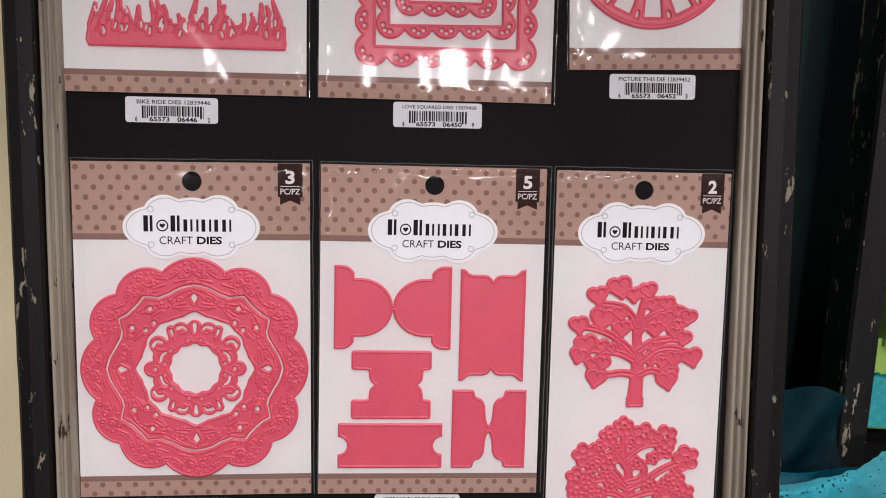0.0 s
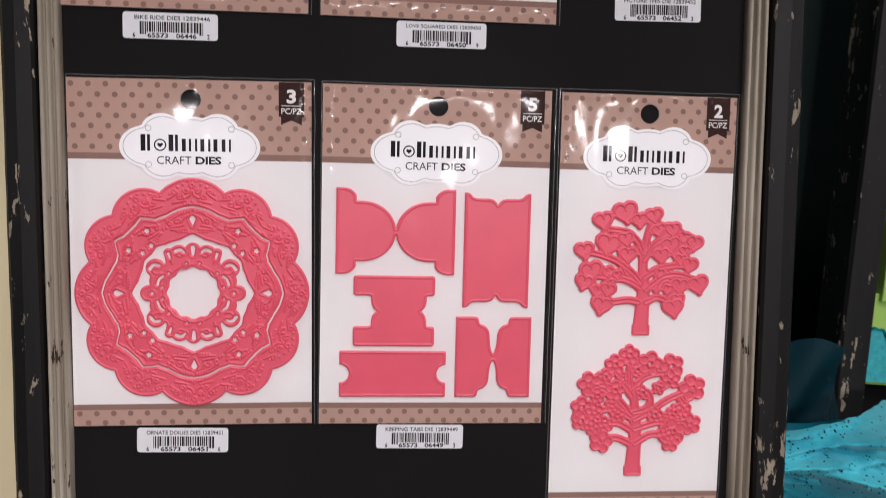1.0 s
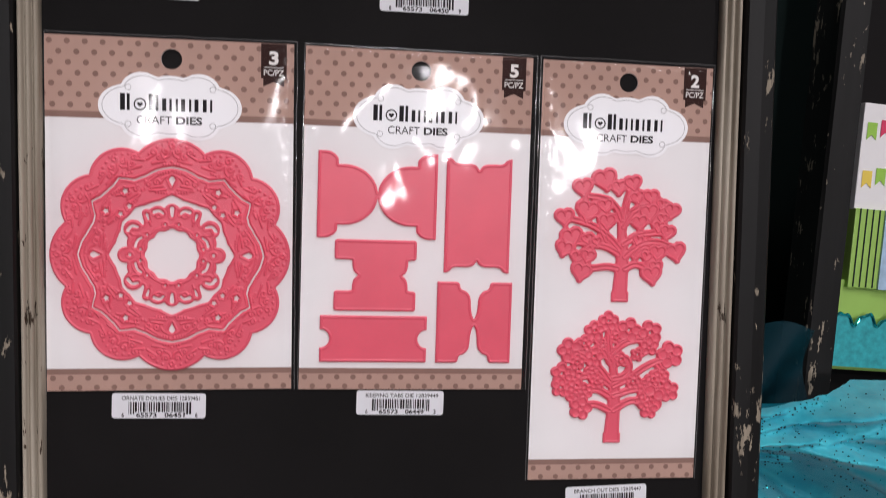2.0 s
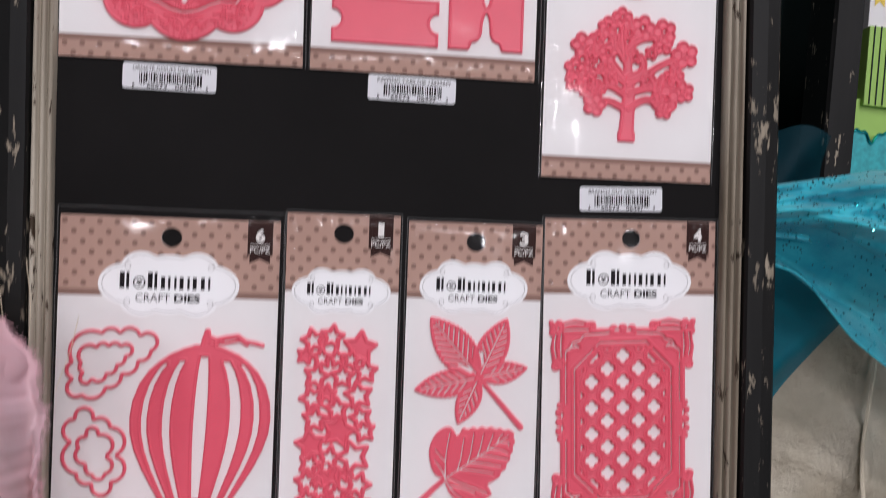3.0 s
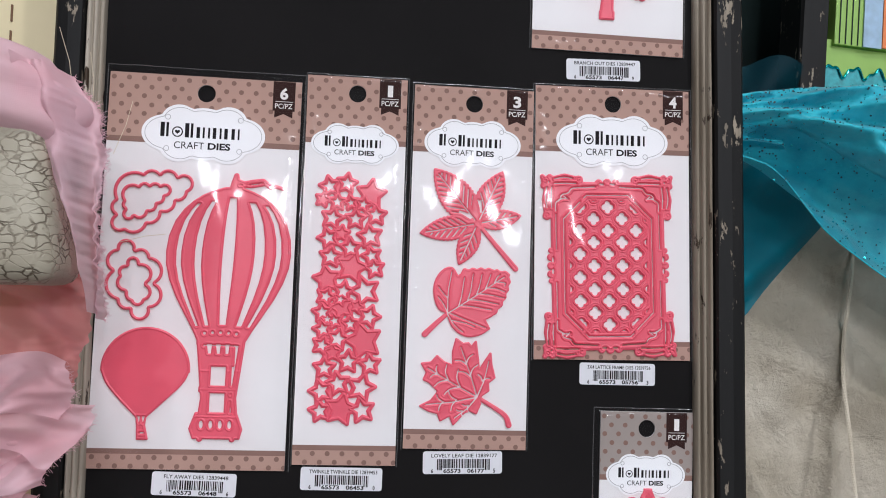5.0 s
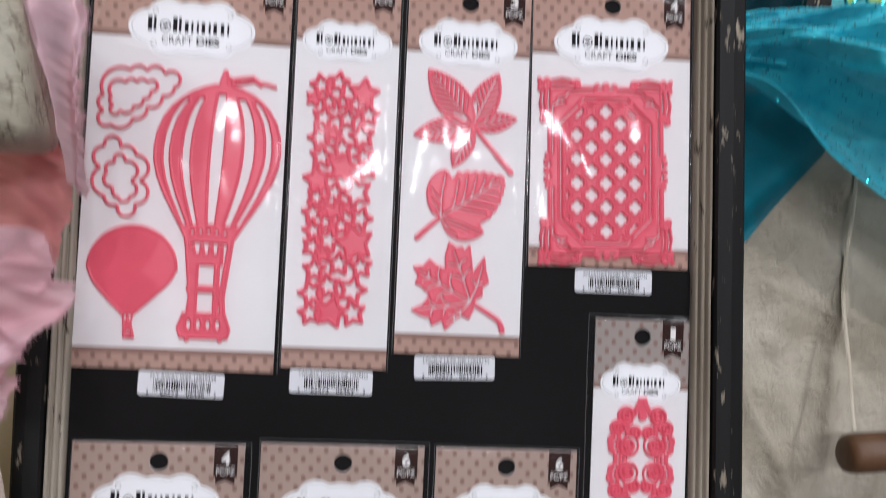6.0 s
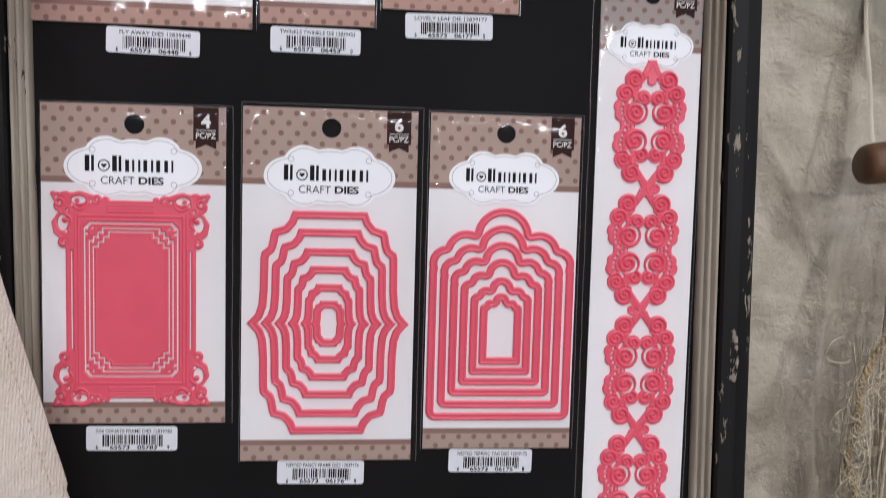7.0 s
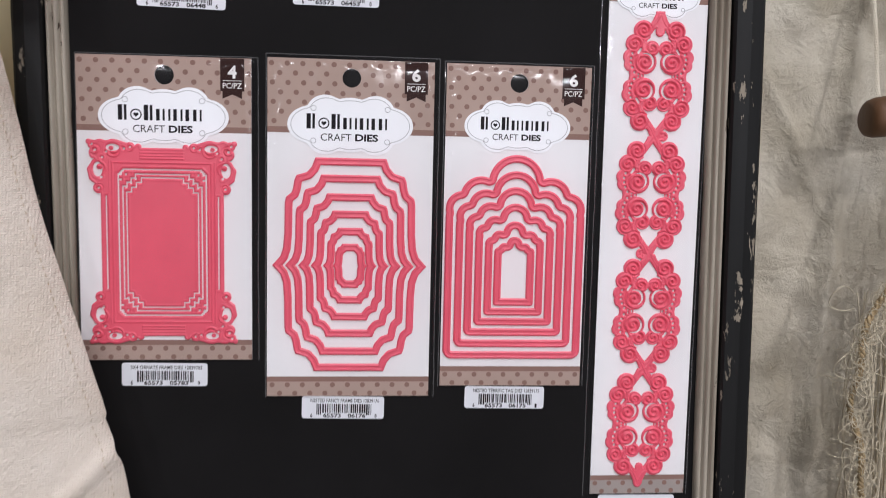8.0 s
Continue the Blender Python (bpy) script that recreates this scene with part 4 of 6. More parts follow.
def tree(w, h, cx, foot, blossom, seed):
    """A tree with curling boughs that end in hearts or in small blossoms."""
    rnd = random.Random(seed)
    tips = [(cx + x, foot - y, r * (1.36 if blossom else 1.3)) for x, y, r in (BLOSSOMS if blossom else HEARTS)]
    boughs = [smooth_line([(cx + x, foot - y) for x, y in b]) for b in (BLOSSOM_BOUGHS if blossom else HEART_BOUGHS)]
    turns = [rnd.uniform(-0.3, 0.3) for _ in tips]

    def leaf(X, Y, t, turn):
        x, y, r = t
        if blossom:
            return union(*[f_circle(X, Y, x + 0.58 * r * math.sin(turn + 1.257 * k), y - 0.58 * r * math.cos(turn + 1.257 * k), 0.47 * r) for k in range(5)])
        return f_poly(X, Y, heart_points(x, y, 0.68 * r, turn)) - 1.7

    def field(X, Y):
        d = f_line(X, Y, [(cx - 0.3, foot - 5.0), (cx + 0.4, foot - 22), (cx, foot - 34), (cx - 1.2, foot - 47)], 4.4, 2.2)
        d = np.maximum(d, Y - foot)
        d = union(d, f_box(X, Y, cx - 5.2, foot - 6, cx + 4.8, foot, 0.8))
        return melt(0.42, [d] + [f_line(X, Y, b, 2.4, 1.9) for b in boughs] + [leaf(X, Y, t, a) for t, a in zip(tips, turns)])

    def relief(X, Y):
        e = np.zeros(X.shape)
        for b in boughs:
            e = np.maximum(e, ridge(f_line(X, Y, b, 0) - 1.0, 0.34))
        for t, a in zip(tips, turns):
            d = leaf(X, Y, t, a)
            e = np.where(d < -0.5, ridge(d + (0.8 if blossom else 1.5), 0.34) - 0.25 * (d < -1.9), e)
            e = e - 0.8 * ridge(np.hypot(X - t[0], Y - t[1]), 0.55 if blossom else 0.4)
        return 0.32 * e

    return die_mesh(field, (cx - 46, foot - 80, cx + 46, foot + 2), w, h, relief, 0.32)


def grass(w, h):
    rnd = random.Random(5)
    blades = []
    for k in range(30):
        x = 15.5 + 3.35 * k
        tall = rnd.uniform(11, 22)
        lean = rnd.uniform(-4.5, 4.5)
        blades.append([(x, 156), (x + lean * 0.3, 156 - tall * 0.55), (x + lean, 156 - tall)])
    holes = [(rnd.uniform(17, 112), rnd.uniform(141, 153), rnd.uniform(-0.5, 0.5)) for _ in range(46)]

    def field(X, Y):
        d = f_box(X, Y, 13.4, 147, 115.2, 159.6, 0.8)
        for b in blades:
            d = np.minimum(d, f_line(X, Y, b, 3.0, 1.1))
        for x, y, a in holes:
            d = cut(d, f_line(X, Y, [(x, y), (x + 2.2 * math.sin(a), y - 2.4 * math.cos(a))], 0.62))
        return d

    return [("grass_die", die_mesh(field, (10, 128, 118, 162), w, h, lambda X, Y: 0.14 * np.sin(X * 1.6 + Y * 0.6) * (Y < 152)))]


def scallop_frames(w, h):
    out = []
    for name, x0, y0, x1, y1, rim, turn in (("outer_frame", 18.8, 57.5, 116.6, 166.0, 11.2, 0.0), ("middle_frame", 29.2, 70, 104.2, 150.6, 7.6, 1.3), ("inner_frame", 40.0, 82, 94.2, 139.0, 8.0, 0.3)):
        cx, cy = (x0 + x1) / 2, (y0 + y1) / 2
        ca, sa = math.cos(radians(turn)), math.sin(radians(turn))

        def local(X, Y, cx=cx, cy=cy, ca=ca, sa=sa):
            return cx + (X - cx) * ca - (Y - cy) * sa, cy + (X - cx) * sa + (Y - cy) * ca

        def lobes(x0=x0, y0=y0, x1=x1, y1=y1):
            r = 9.2 if x1 - x0 > 80 else 8.0
            nx, ny = round((x1 - x0 - 2 * r) / (1.75 * r)), round((y1 - y0 - 2 * r) / (1.75 * r))
            spots = [(x0 + r + (x1 - x0 - 2 * r) * i / nx, y) for i in range(nx + 1) for y in (y0 + r, y1 - r)]
            return r, spots + [(x, y0 + r + (y1 - y0 - 2 * r) * j / ny) for j in range(1, ny) for x in (x0 + r, x1 - r)]

        def field(X, Y, x0=x0, y0=y0, x1=x1, y1=y1, rim=rim, local=local, lobes=lobes):
            X, Y = local(X, Y)
            r, spots = lobes()
            d = f_box(X, Y, x0 + 4, y0 + 4, x1 - 4, y1 - 4, 3)
            for x, y in spots:
                d = np.minimum(d, f_circle(X, Y, x, y, r))
            d = cut(d, f_box(X, Y, x0 + rim, y0 + rim, x1 - rim, y1 - rim))
            mx, my = (x0 + x1) / 2, (y0 + y1) / 2
            for x, y in spots:
                a = math.atan2(0 if abs(y - y0 - r) > 1 and abs(y - y1 + r) > 1 else y - my, 0 if abs(x - x0 - r) > 1 and abs(x - x1 + r) > 1 else x - mx)
                for q, e in ((-0.62, 4.9), (0, 5.6), (0.62, 4.9)):
                    d = cut(d, f_circle(X, Y, x + e * r / 9 * math.cos(a + q), y + e * r / 9 * math.sin(a + q), 0.95))
            return d

        out.append((name, die_mesh(field, (x0 - 3, max(y0, 100), x1 + 3, y1 + 3), w, h, None, 0.36)))
    return out


def pierced_round(w, h):
    cx, cy = 45.6, 115.4

    def field(X, Y):
        r, a = np.hypot(X - cx, Y - cy), np.arctan2(X - cx, cy - Y)
        d = np.maximum(r - 46.2, 17 - r)
        s = 2 * math.pi / 14
        b = (a + s / 2) % s - s / 2
        u, v = r * np.sin(b), r * np.cos(b)
        d = cut(d, f_poly(u, v, [(-4.2, 39.0), (4.2, 39.0), (3.4, 29.5), (-3.4, 29.5)]) - 0.6)
        c = a % s - s / 2
        return cut(d, f_oval(r * np.sin(c), r * np.cos(c), 0, 39.2, 0.8, 1.9))

    return [("round_die", die_mesh(field, (-1, 100, 95, 164), w, h, lambda X, Y: 0.2 * ridge(np.hypot(X - cx, Y - cy) - 43.6, 0.5), 0.36))]


def puff(X, Y, lobes):
    return union(*[f_circle(X, Y, *c) for c in lobes])


# lobes of each cloud: across, down, radius
CLOUDS = (((18, 71, 11), (27.4, 63.6, 5.2), (36.8, 63.2, 5.2), (46, 65.2, 4.8), (42.4, 70, 5.2), (35.4, 76.4, 5.8), (27, 83.2, 6.2), (18.4, 88, 7.2), (10.8, 89.8, 4.6), (10.2, 80.6, 4.5), (25, 75, 11), (35, 69, 7), (19, 81, 9)),
          ((17, 73, 5.6), (23.6, 69.4, 3.2), (29.6, 69.2, 3.2), (35.2, 69.6, 3.1), (31.4, 74, 3.4), (27, 78.6, 3.6), (21.6, 82.6, 3.8), (15.4, 84.6, 2.8), (14.6, 79, 2.6), (22, 76, 7), (27, 74, 5)),
          ((15.3, 104.6, 4.5), (23.6, 110, 4.8), (28.4, 117.6, 7.6), (29.6, 131.6, 6.9), (25, 140.8, 4.9), (17.6, 134.6, 5.2), (14, 125.6, 8.9), (11.2, 112, 6.1), (20, 118, 10), (22, 130, 9)),
          ((19.6, 113.2, 3), (24.6, 119.5, 5.5), (15.6, 118.6, 3.4), (16, 124.6, 4.5), (25.8, 130, 4.4), (20.6, 131.2, 3.8), (23.4, 134.2, 3.2), (20.5, 124, 7), (22, 129, 5)))


def balloon(w, h):
    ks = np.array([(66.0, 5.0), (68, 11), (71, 17.5), (75, 23), (80, 28), (87, 32.4), (96, 35.3), (105, 36.2), (113, 35.6), (122, 33), (132, 28.4), (142, 22.6), (150, 17.8), (158, 13.6)])
    cx = 74.2

    def axis(Y):
        return cx + (Y - 105) * -0.035

    def half(Y):
        return np.interp(Y, ks[:, 0], ks[:, 1])

    def body(X, Y):
        ax = axis(Y)
        hw = half(Y)
        slope = np.gradient(hw, axis=0) / np.maximum(np.gradient(Y, axis=0), 1e-6)
        d = (np.abs(X - ax) - hw) / np.sqrt(1 + slope ** 2)
        d = np.maximum(d, np.maximum(66.0 - Y, Y - 158))
        u = (X - ax) / hw
        for c, e in ((-0.80, 0.040), (-0.49, 0.055), (-0.01, 0.093), (0.49, 0.078), (0.80, 0.042)):
            lo = 72.5 + 5 * abs(c)
            g = np.maximum((np.abs(u - c) - e) * hw, np.maximum(lo - Y, Y - 147.5 - 1.5 * abs(c)))
            d = cut(d, g)
        d = union(d, f_line(X, Y, [(75.5, 69), (76.0, 63), (76.3, 59.0)], 3.4, 1.6), f_line(X, Y, [(77, 62), (81, 63.5), (86, 62.2), (92, 61.2), (96, 64), (101, 64.8), (105.0, 66.0)], 1.5, 1.1), f_line(X, Y, [(79, 65.5), (86, 65.0), (93, 63.5), (97, 66)], 0.8))
        for k in range(5):
            d = cut(d, f_circle(X, Y, 62.5 + 4.6 * k, 152.2 + 0.35 * (k - 2) ** 2 * 0.4, 0.85))
        # ropes, ring and basket
        bx = 71.2
        d = union(d, f_line(X, Y, [(60.0, 156.5), (63.8, 190), (62.8, 200)], 1.8), f_line(X, Y, [(84.6, 156.5), (80.8, 190), (81.8, 200)], 1.8), f_box(X, Y, bx - 13, 156.5, bx + 14, 159.5), f_box(X, Y, bx - 9, 160, bx + 9.5, 172, 1))
        for k in range(3):
            d = cut(d, f_poly(X, Y, [(bx - 7.2 + 5.4 * k, 159), (bx - 4.0 + 5.0 * k, 159), (bx - 4.4 + 5.0 * k, 164.5), (bx - 6.0 + 5.0 * k, 164.5)]))
        d = union(d, f_box(X, Y, bx - 7.4, 168, bx - 3.9, 203), f_box(X, Y, bx + 4.6, 168, bx + 8.0, 203), f_box(X, Y, bx - 10.5, 183, bx + 11.0, 187.5, 1.5), f_box(X, Y, bx - 12, 198.5, bx + 12.6, 203, 1))
        d = union(d, f_poly(X, Y, [(bx - 11.5, 199), (bx + 12, 199), (bx + 15.4, 208), (bx + 14.0, 213.6), (bx - 12.4, 213.6), (bx - 14.6, 208)]) - 0.4, f_circle(X, Y, bx - 8.5, 214, 1.6), f_circle(X, Y, bx + 10, 214, 1.6))
        for k in range(4):
            d = cut(d, f_oval(X, Y, bx - 8.0 + 5.4 * k, 205.6, 1.15, 2.3))
        return d

    def small(X, Y):
        crown = np.maximum(f_oval(X, Y, 30.2, 174.8, 25.2, 24.7), Y - 176)
        below = smooth_line([(5.1, 175.4), (8.2, 183.6), (17.8, 194.0), (26.4, 202.4)]) + smooth_line([(32.2, 202.2), (41.8, 192.8), (52.4, 182.4), (55.3, 174.8)])
        neck = f_poly(X, Y, [(26.4, 200), (32.2, 200), (31.4, 206.6), (33.4, 214.6), (27.6, 214.6), (27.2, 206.6)]) - 0.4
        d = union(crown, f_poly(X, Y, below), neck)
        return cut(d, f_poly(X, Y, [(27.0, 201.6), (28.8, 201.6), (28.4, 205.4)]), f_poly(X, Y, [(29.8, 201.6), (31.6, 201.6), (30.4, 205.4)]), f_line(X, Y, [(29.4, 211), (31.0, 211)], 0.45))

    out = [("balloon_die", die_mesh(body, (35, 55, 112, 217), w, h, lambda X, Y: 0.2 * ridge(Y - 174.5, 0.5) + 0.2 * ridge(Y - 201, 0.5) + 0.2 * ridge(Y - 185.2, 0.5), 0.34)), ("small_balloon_die", die_mesh(small, (3, 148, 58, 216), w, h))]
    for lobes in CLOUDS:
        x0, y0, x1, y1 = (f(c[i] + g * c[2] for c in lobes) for f, i, g in ((min, 0, -1), (min, 1, -1), (max, 0, 1), (max, 1, 1)))
        out.append(("cloud_die", die_mesh(lambda X, Y, lobes=lobes: puff(X, Y, lobes) - 0.85, (x0 - 2, y0 - 2, x1 + 2, y1 + 2), w, h, None, 0.28, 0.46, 1.75)))
    return out


# stars of the strip: across, down, size (below nought: a whole star, else a star-shaped window)
STARS = ((15.3, 67.8, 4.7), (25.4, 65.6, 4.5), (40.3, 71.4, -8.8), (20.1, 77.2, 3.4), (28.3, 77.2, 2.6), (35.8, 77.9, 3.2), (17.5, 87, 5.2), (31.4, 87, 4.6), (43.6, 84.1, 4.8), (40.3, 97, 6.2), (15.6, 99, 5), (29, 104.6, 4.8), (17.4, 110.2, 5.2), (41.8, 108.9, 4.2), (30.2, 116.2, -9), (15.6, 123.6, -8), (43.8, 116.4, 4.2), (38.5, 130.2, 8.2), (15.4, 134.1, 4), (25.7, 130.7, 4.6), (11.5, 76, -4.4), (23.4, 96, -4.6))
MORE_STARS = ((25.1, 140.2, -7), (13.8, 143.6, 4.4), (16.9, 147.6, 2.6), (21.2, 148.4, 3.2), (41.5, 145.4, 5.4), (30.5, 150.1, 3.6), (14.5, 153.6, 4.2), (23.5, 159.1, 5.6), (38.6, 160, -11), (14.3, 163.1, 4.2), (20.8, 167.2, -5), (30.1, 172.4, 5.4), (42.9, 173.7, 5), (16.2, 176.4, 5), (24.6, 185.5, 5.8), (14.8, 190.1, 5.8), (38.4, 187.5, 7.4), (14.6, 201.7, 5), (26.8, 200.5, -9.4), (39.2, 200.9, 6.4), (34, 139.4, -4), (24.2, 135.6, 2.6))


def star_strip(w, h):
    rnd = random.Random(21)
    stars = []
    for x, y, r in STARS + MORE_STARS:
        whole = r < 0
        inside = 0 if whole else 0.78 * r
        stars.append((x + 0.5, y, -r if whole else inside + 2.5, rnd.uniform(-0.35, 0.35), inside))

    def field(X, Y):
        d = melt(0.30, [f_poly(X, Y, star_points(x, y, r, a, 0.55)) - 1.3 for x, y, r, a, _ in stars])
        for x, y, r, a, inside in stars:
            if inside:
                d = cut(d, f_poly(X, Y, star_points(x, y, inside, a, 0.50)))
        return d

    def relief(X, Y):
        e = np.zeros(X.shape)
        for x, y, r, a, inside in stars:
            d = f_poly(X, Y, star_points(x, y, r, a, 0.55))
            e = np.where(d < 0.5, 0.34 * ridge(d + 0.1, 0.36) - 0.10 * (d < -0.5), e)
        return e

    return [("star_die", die_mesh(field, (4, 54, 57, 216), w, h, relief, 0.28, 0.2))]


def leaves(w, h):
    def leaflet(X, Y, bx, by, tx, ty, fat, teeth):
        """A pointed leaf from base to tip with toothed sides, its veins cut through."""
        L = math.hypot(tx - bx, ty - by)
        ux, uy = (tx - bx) / L, (ty - by) / L
        p, q = (X - bx) * ux + (Y - by) * uy, -(X - bx) * uy + (Y - by) * ux
        t = np.clip(p / L, 0, 1)
        wide = fat * np.sin(math.pi * t ** 0.9) ** 0.8 * (1 + 0.028 * np.sin(p * teeth))
        d = np.maximum(np.abs(q) - wide, np.maximum(-p, p - L)) * 0.85
        veins = np.maximum(np.abs(q) - 0.42, np.maximum(2.5 - p, p - 0.9 * L))
        s = (p - np.abs(q) * 1.1) % 4.2 - 2.1
        side = np.maximum(np.abs(s) * 0.67 - 0.42, np.maximum(np.abs(q) - wide + 1.9, np.maximum(0.16 * L - p + np.abs(q), 0.9 - np.abs(q))))
        return d, np.minimum(veins, np.maximum(side, p - 0.93 * L))

    def buckeye(X, Y):
        c = (41.2, 84.4)
        d, cutout = f_line(X, Y, [(41.2, 84.4), (53, 97.6), (65.4, 111.4)], 1.1, 1.7), np.full(X.shape, 9.0)
        for tx, ty, fat in ((13.4, 51.6, 10.4), (56.0, 51.4, 8.6), (68.4, 78.4, 6.2), (5.6, 91.8, 7.6), (30.2, 110.2, 6.6)):
            a, b = leaflet(X, Y, *c, tx, ty, fat, 2.6)
            d, cutout = np.minimum(d, a), np.where(a < 0.3, np.minimum(cutout, b), cutout)
        return cut(d, cutout, f_line(X, Y, [(30, 77.5), (36.5, 80.3)], 0.7, 1.4), f_line(X, Y, [(42.6, 70.5), (43, 77)], 0.8))

    def heart_leaf(X, Y):
        line = smooth_line([(24.2, 140), (18.0, 138), (14.8, 128), (15.6, 120), (20, 113), (26.6, 110.6), (30.2, 116.6)]) + smooth_line([(33, 112.6), (44, 111.4), (56, 112), (62.6, 113.6), (62.2, 122), (58.6, 133), (53, 140.4), (47.8, 143)]) + smooth_line([(50.8, 148.4), (45, 152.8), (36, 154.4), (27.4, 149.4), (24.4, 142)])
        d = f_poly(X, Y, line) + 0.42 * np.sin(X * 1.25) * (Y < 117) * (X > 31) + 0.42 * np.sin(Y * 1.3) * (X > 52)
        d = union(d, f_line(X, Y, [(24.2, 140), (18, 145.6), (10.8, 152.8)], 1.2, 1.8))
        veins = [smooth_line(v) for v in ([(24.2, 140), (40, 129.6), (58.6, 116.6)], [(24.4, 139), (24.2, 127), (26.2, 114.6)], [(24.2, 130.6), (20.6, 127), (18.4, 124)], [(24.2, 139), (21.6, 134), (18.2, 130)], [(24.6, 140.6), (28.6, 147), (34, 151)], [(26, 139.8), (36, 143.6), (48, 148)], [(27.6, 144), (36, 145.4), (41, 147.6)])]
        for k in range(5):
            x, y = 31 + 5.4 * k, 135.4 - 3.75 * k
            veins += [[(x, y), (x + 1.6, y - 6 + 0.6 * k), (x + 3.0, 115.4 + (2.5 if k == 0 else 0))], smooth_line([(x + 1, y - 0.6), (x + 7, y - 0.4), (min(x + 20 - 1.2 * k, 59), y + 1.6)])]
        return cut(d, *[f_line(X, Y, v, 0.42, 0.28) for v in veins])

    def maple(X, Y):
        bx, by = 43.8, 189.6
        half = [(44.4, 191.4), (45.8, 193.4), (43.4, 199.3), (39.6, 197.6), (36, 199), (29.8, 206), (27.6, 200.6), (21.9, 203.8), (20.4, 199.6), (15, 198.4), (9.7, 195.6), (16, 192.4), (20.4, 186.6), (14.6, 181.2), (11.2, 179.8), (13, 175.5), (9.8, 170.4), (15.5, 169.6), (18.9, 165.7), (23, 169.2), (28.8, 171.2), (28.4, 163), (30.2, 155.2), (34.4, 158)]
        rest = [(37.6, 157.4), (39.5, 159.8), (42.1, 156.5), (43.4, 165), (44.6, 174), (48.4, 167.8), (51.3, 163.4), (52, 170), (54.1, 177.7), (50.2, 180.8), (50.6, 185.6), (46.6, 188.4)]
        d = union(f_poly(X, Y, half + rest) - 0.7, f_line(X, Y, smooth_line([(bx, by), (55, 196), (62, 200.6), (63.6, 206)]), 1.1, 1.8))
        veins = []
        for tx, ty, twigs in ((33, 160, ((0.42, 7), (0.66, 6))), (13.4, 173, ((0.34, 9), (0.58, 8), (0.8, 4))), (13, 194.6, ((0.4, 6), (0.66, 5))), (30.4, 202.4, ((0.4, 3), (0.66, 3))), (50.4, 168, ((0.45, 4),))):
            veins.append([(bx, by), ((bx + tx) / 2 + 0.8, (by + ty) / 2 + 0.8), (tx, ty)])
            long = math.hypot(tx - bx, ty - by)
            ux, uy = (tx - bx) / long, (ty - by) / long
            for f, out in twigs:
                x, y = bx + (tx - bx) * f, by + (ty - by) * f
                veins += [smooth_line([(x, y), (x + out * (0.55 * ux - g * 0.4 * uy), y + out * (0.55 * uy + g * 0.4 * ux)), (x + out * (0.7 * ux - g * 0.95 * uy), y + out * (0.7 * uy + g * 0.95 * ux))]) for g in (-1, 1)]
        return cut(d, *[f_line(X, Y, v, 0.48, 0.34) for v in veins])

    return [("buckeye_leaf_die", die_mesh(buckeye, (3, 48, 72, 115), w, h, None, 0.27, 0.2)), ("heart_leaf_die", die_mesh(heart_leaf, (7, 108, 68, 158), w, h, None, 0.27, 0.2)), ("maple_leaf_die", die_mesh(maple, (4, 151, 69, 210), w, h, None, 0.27, 0.2))]


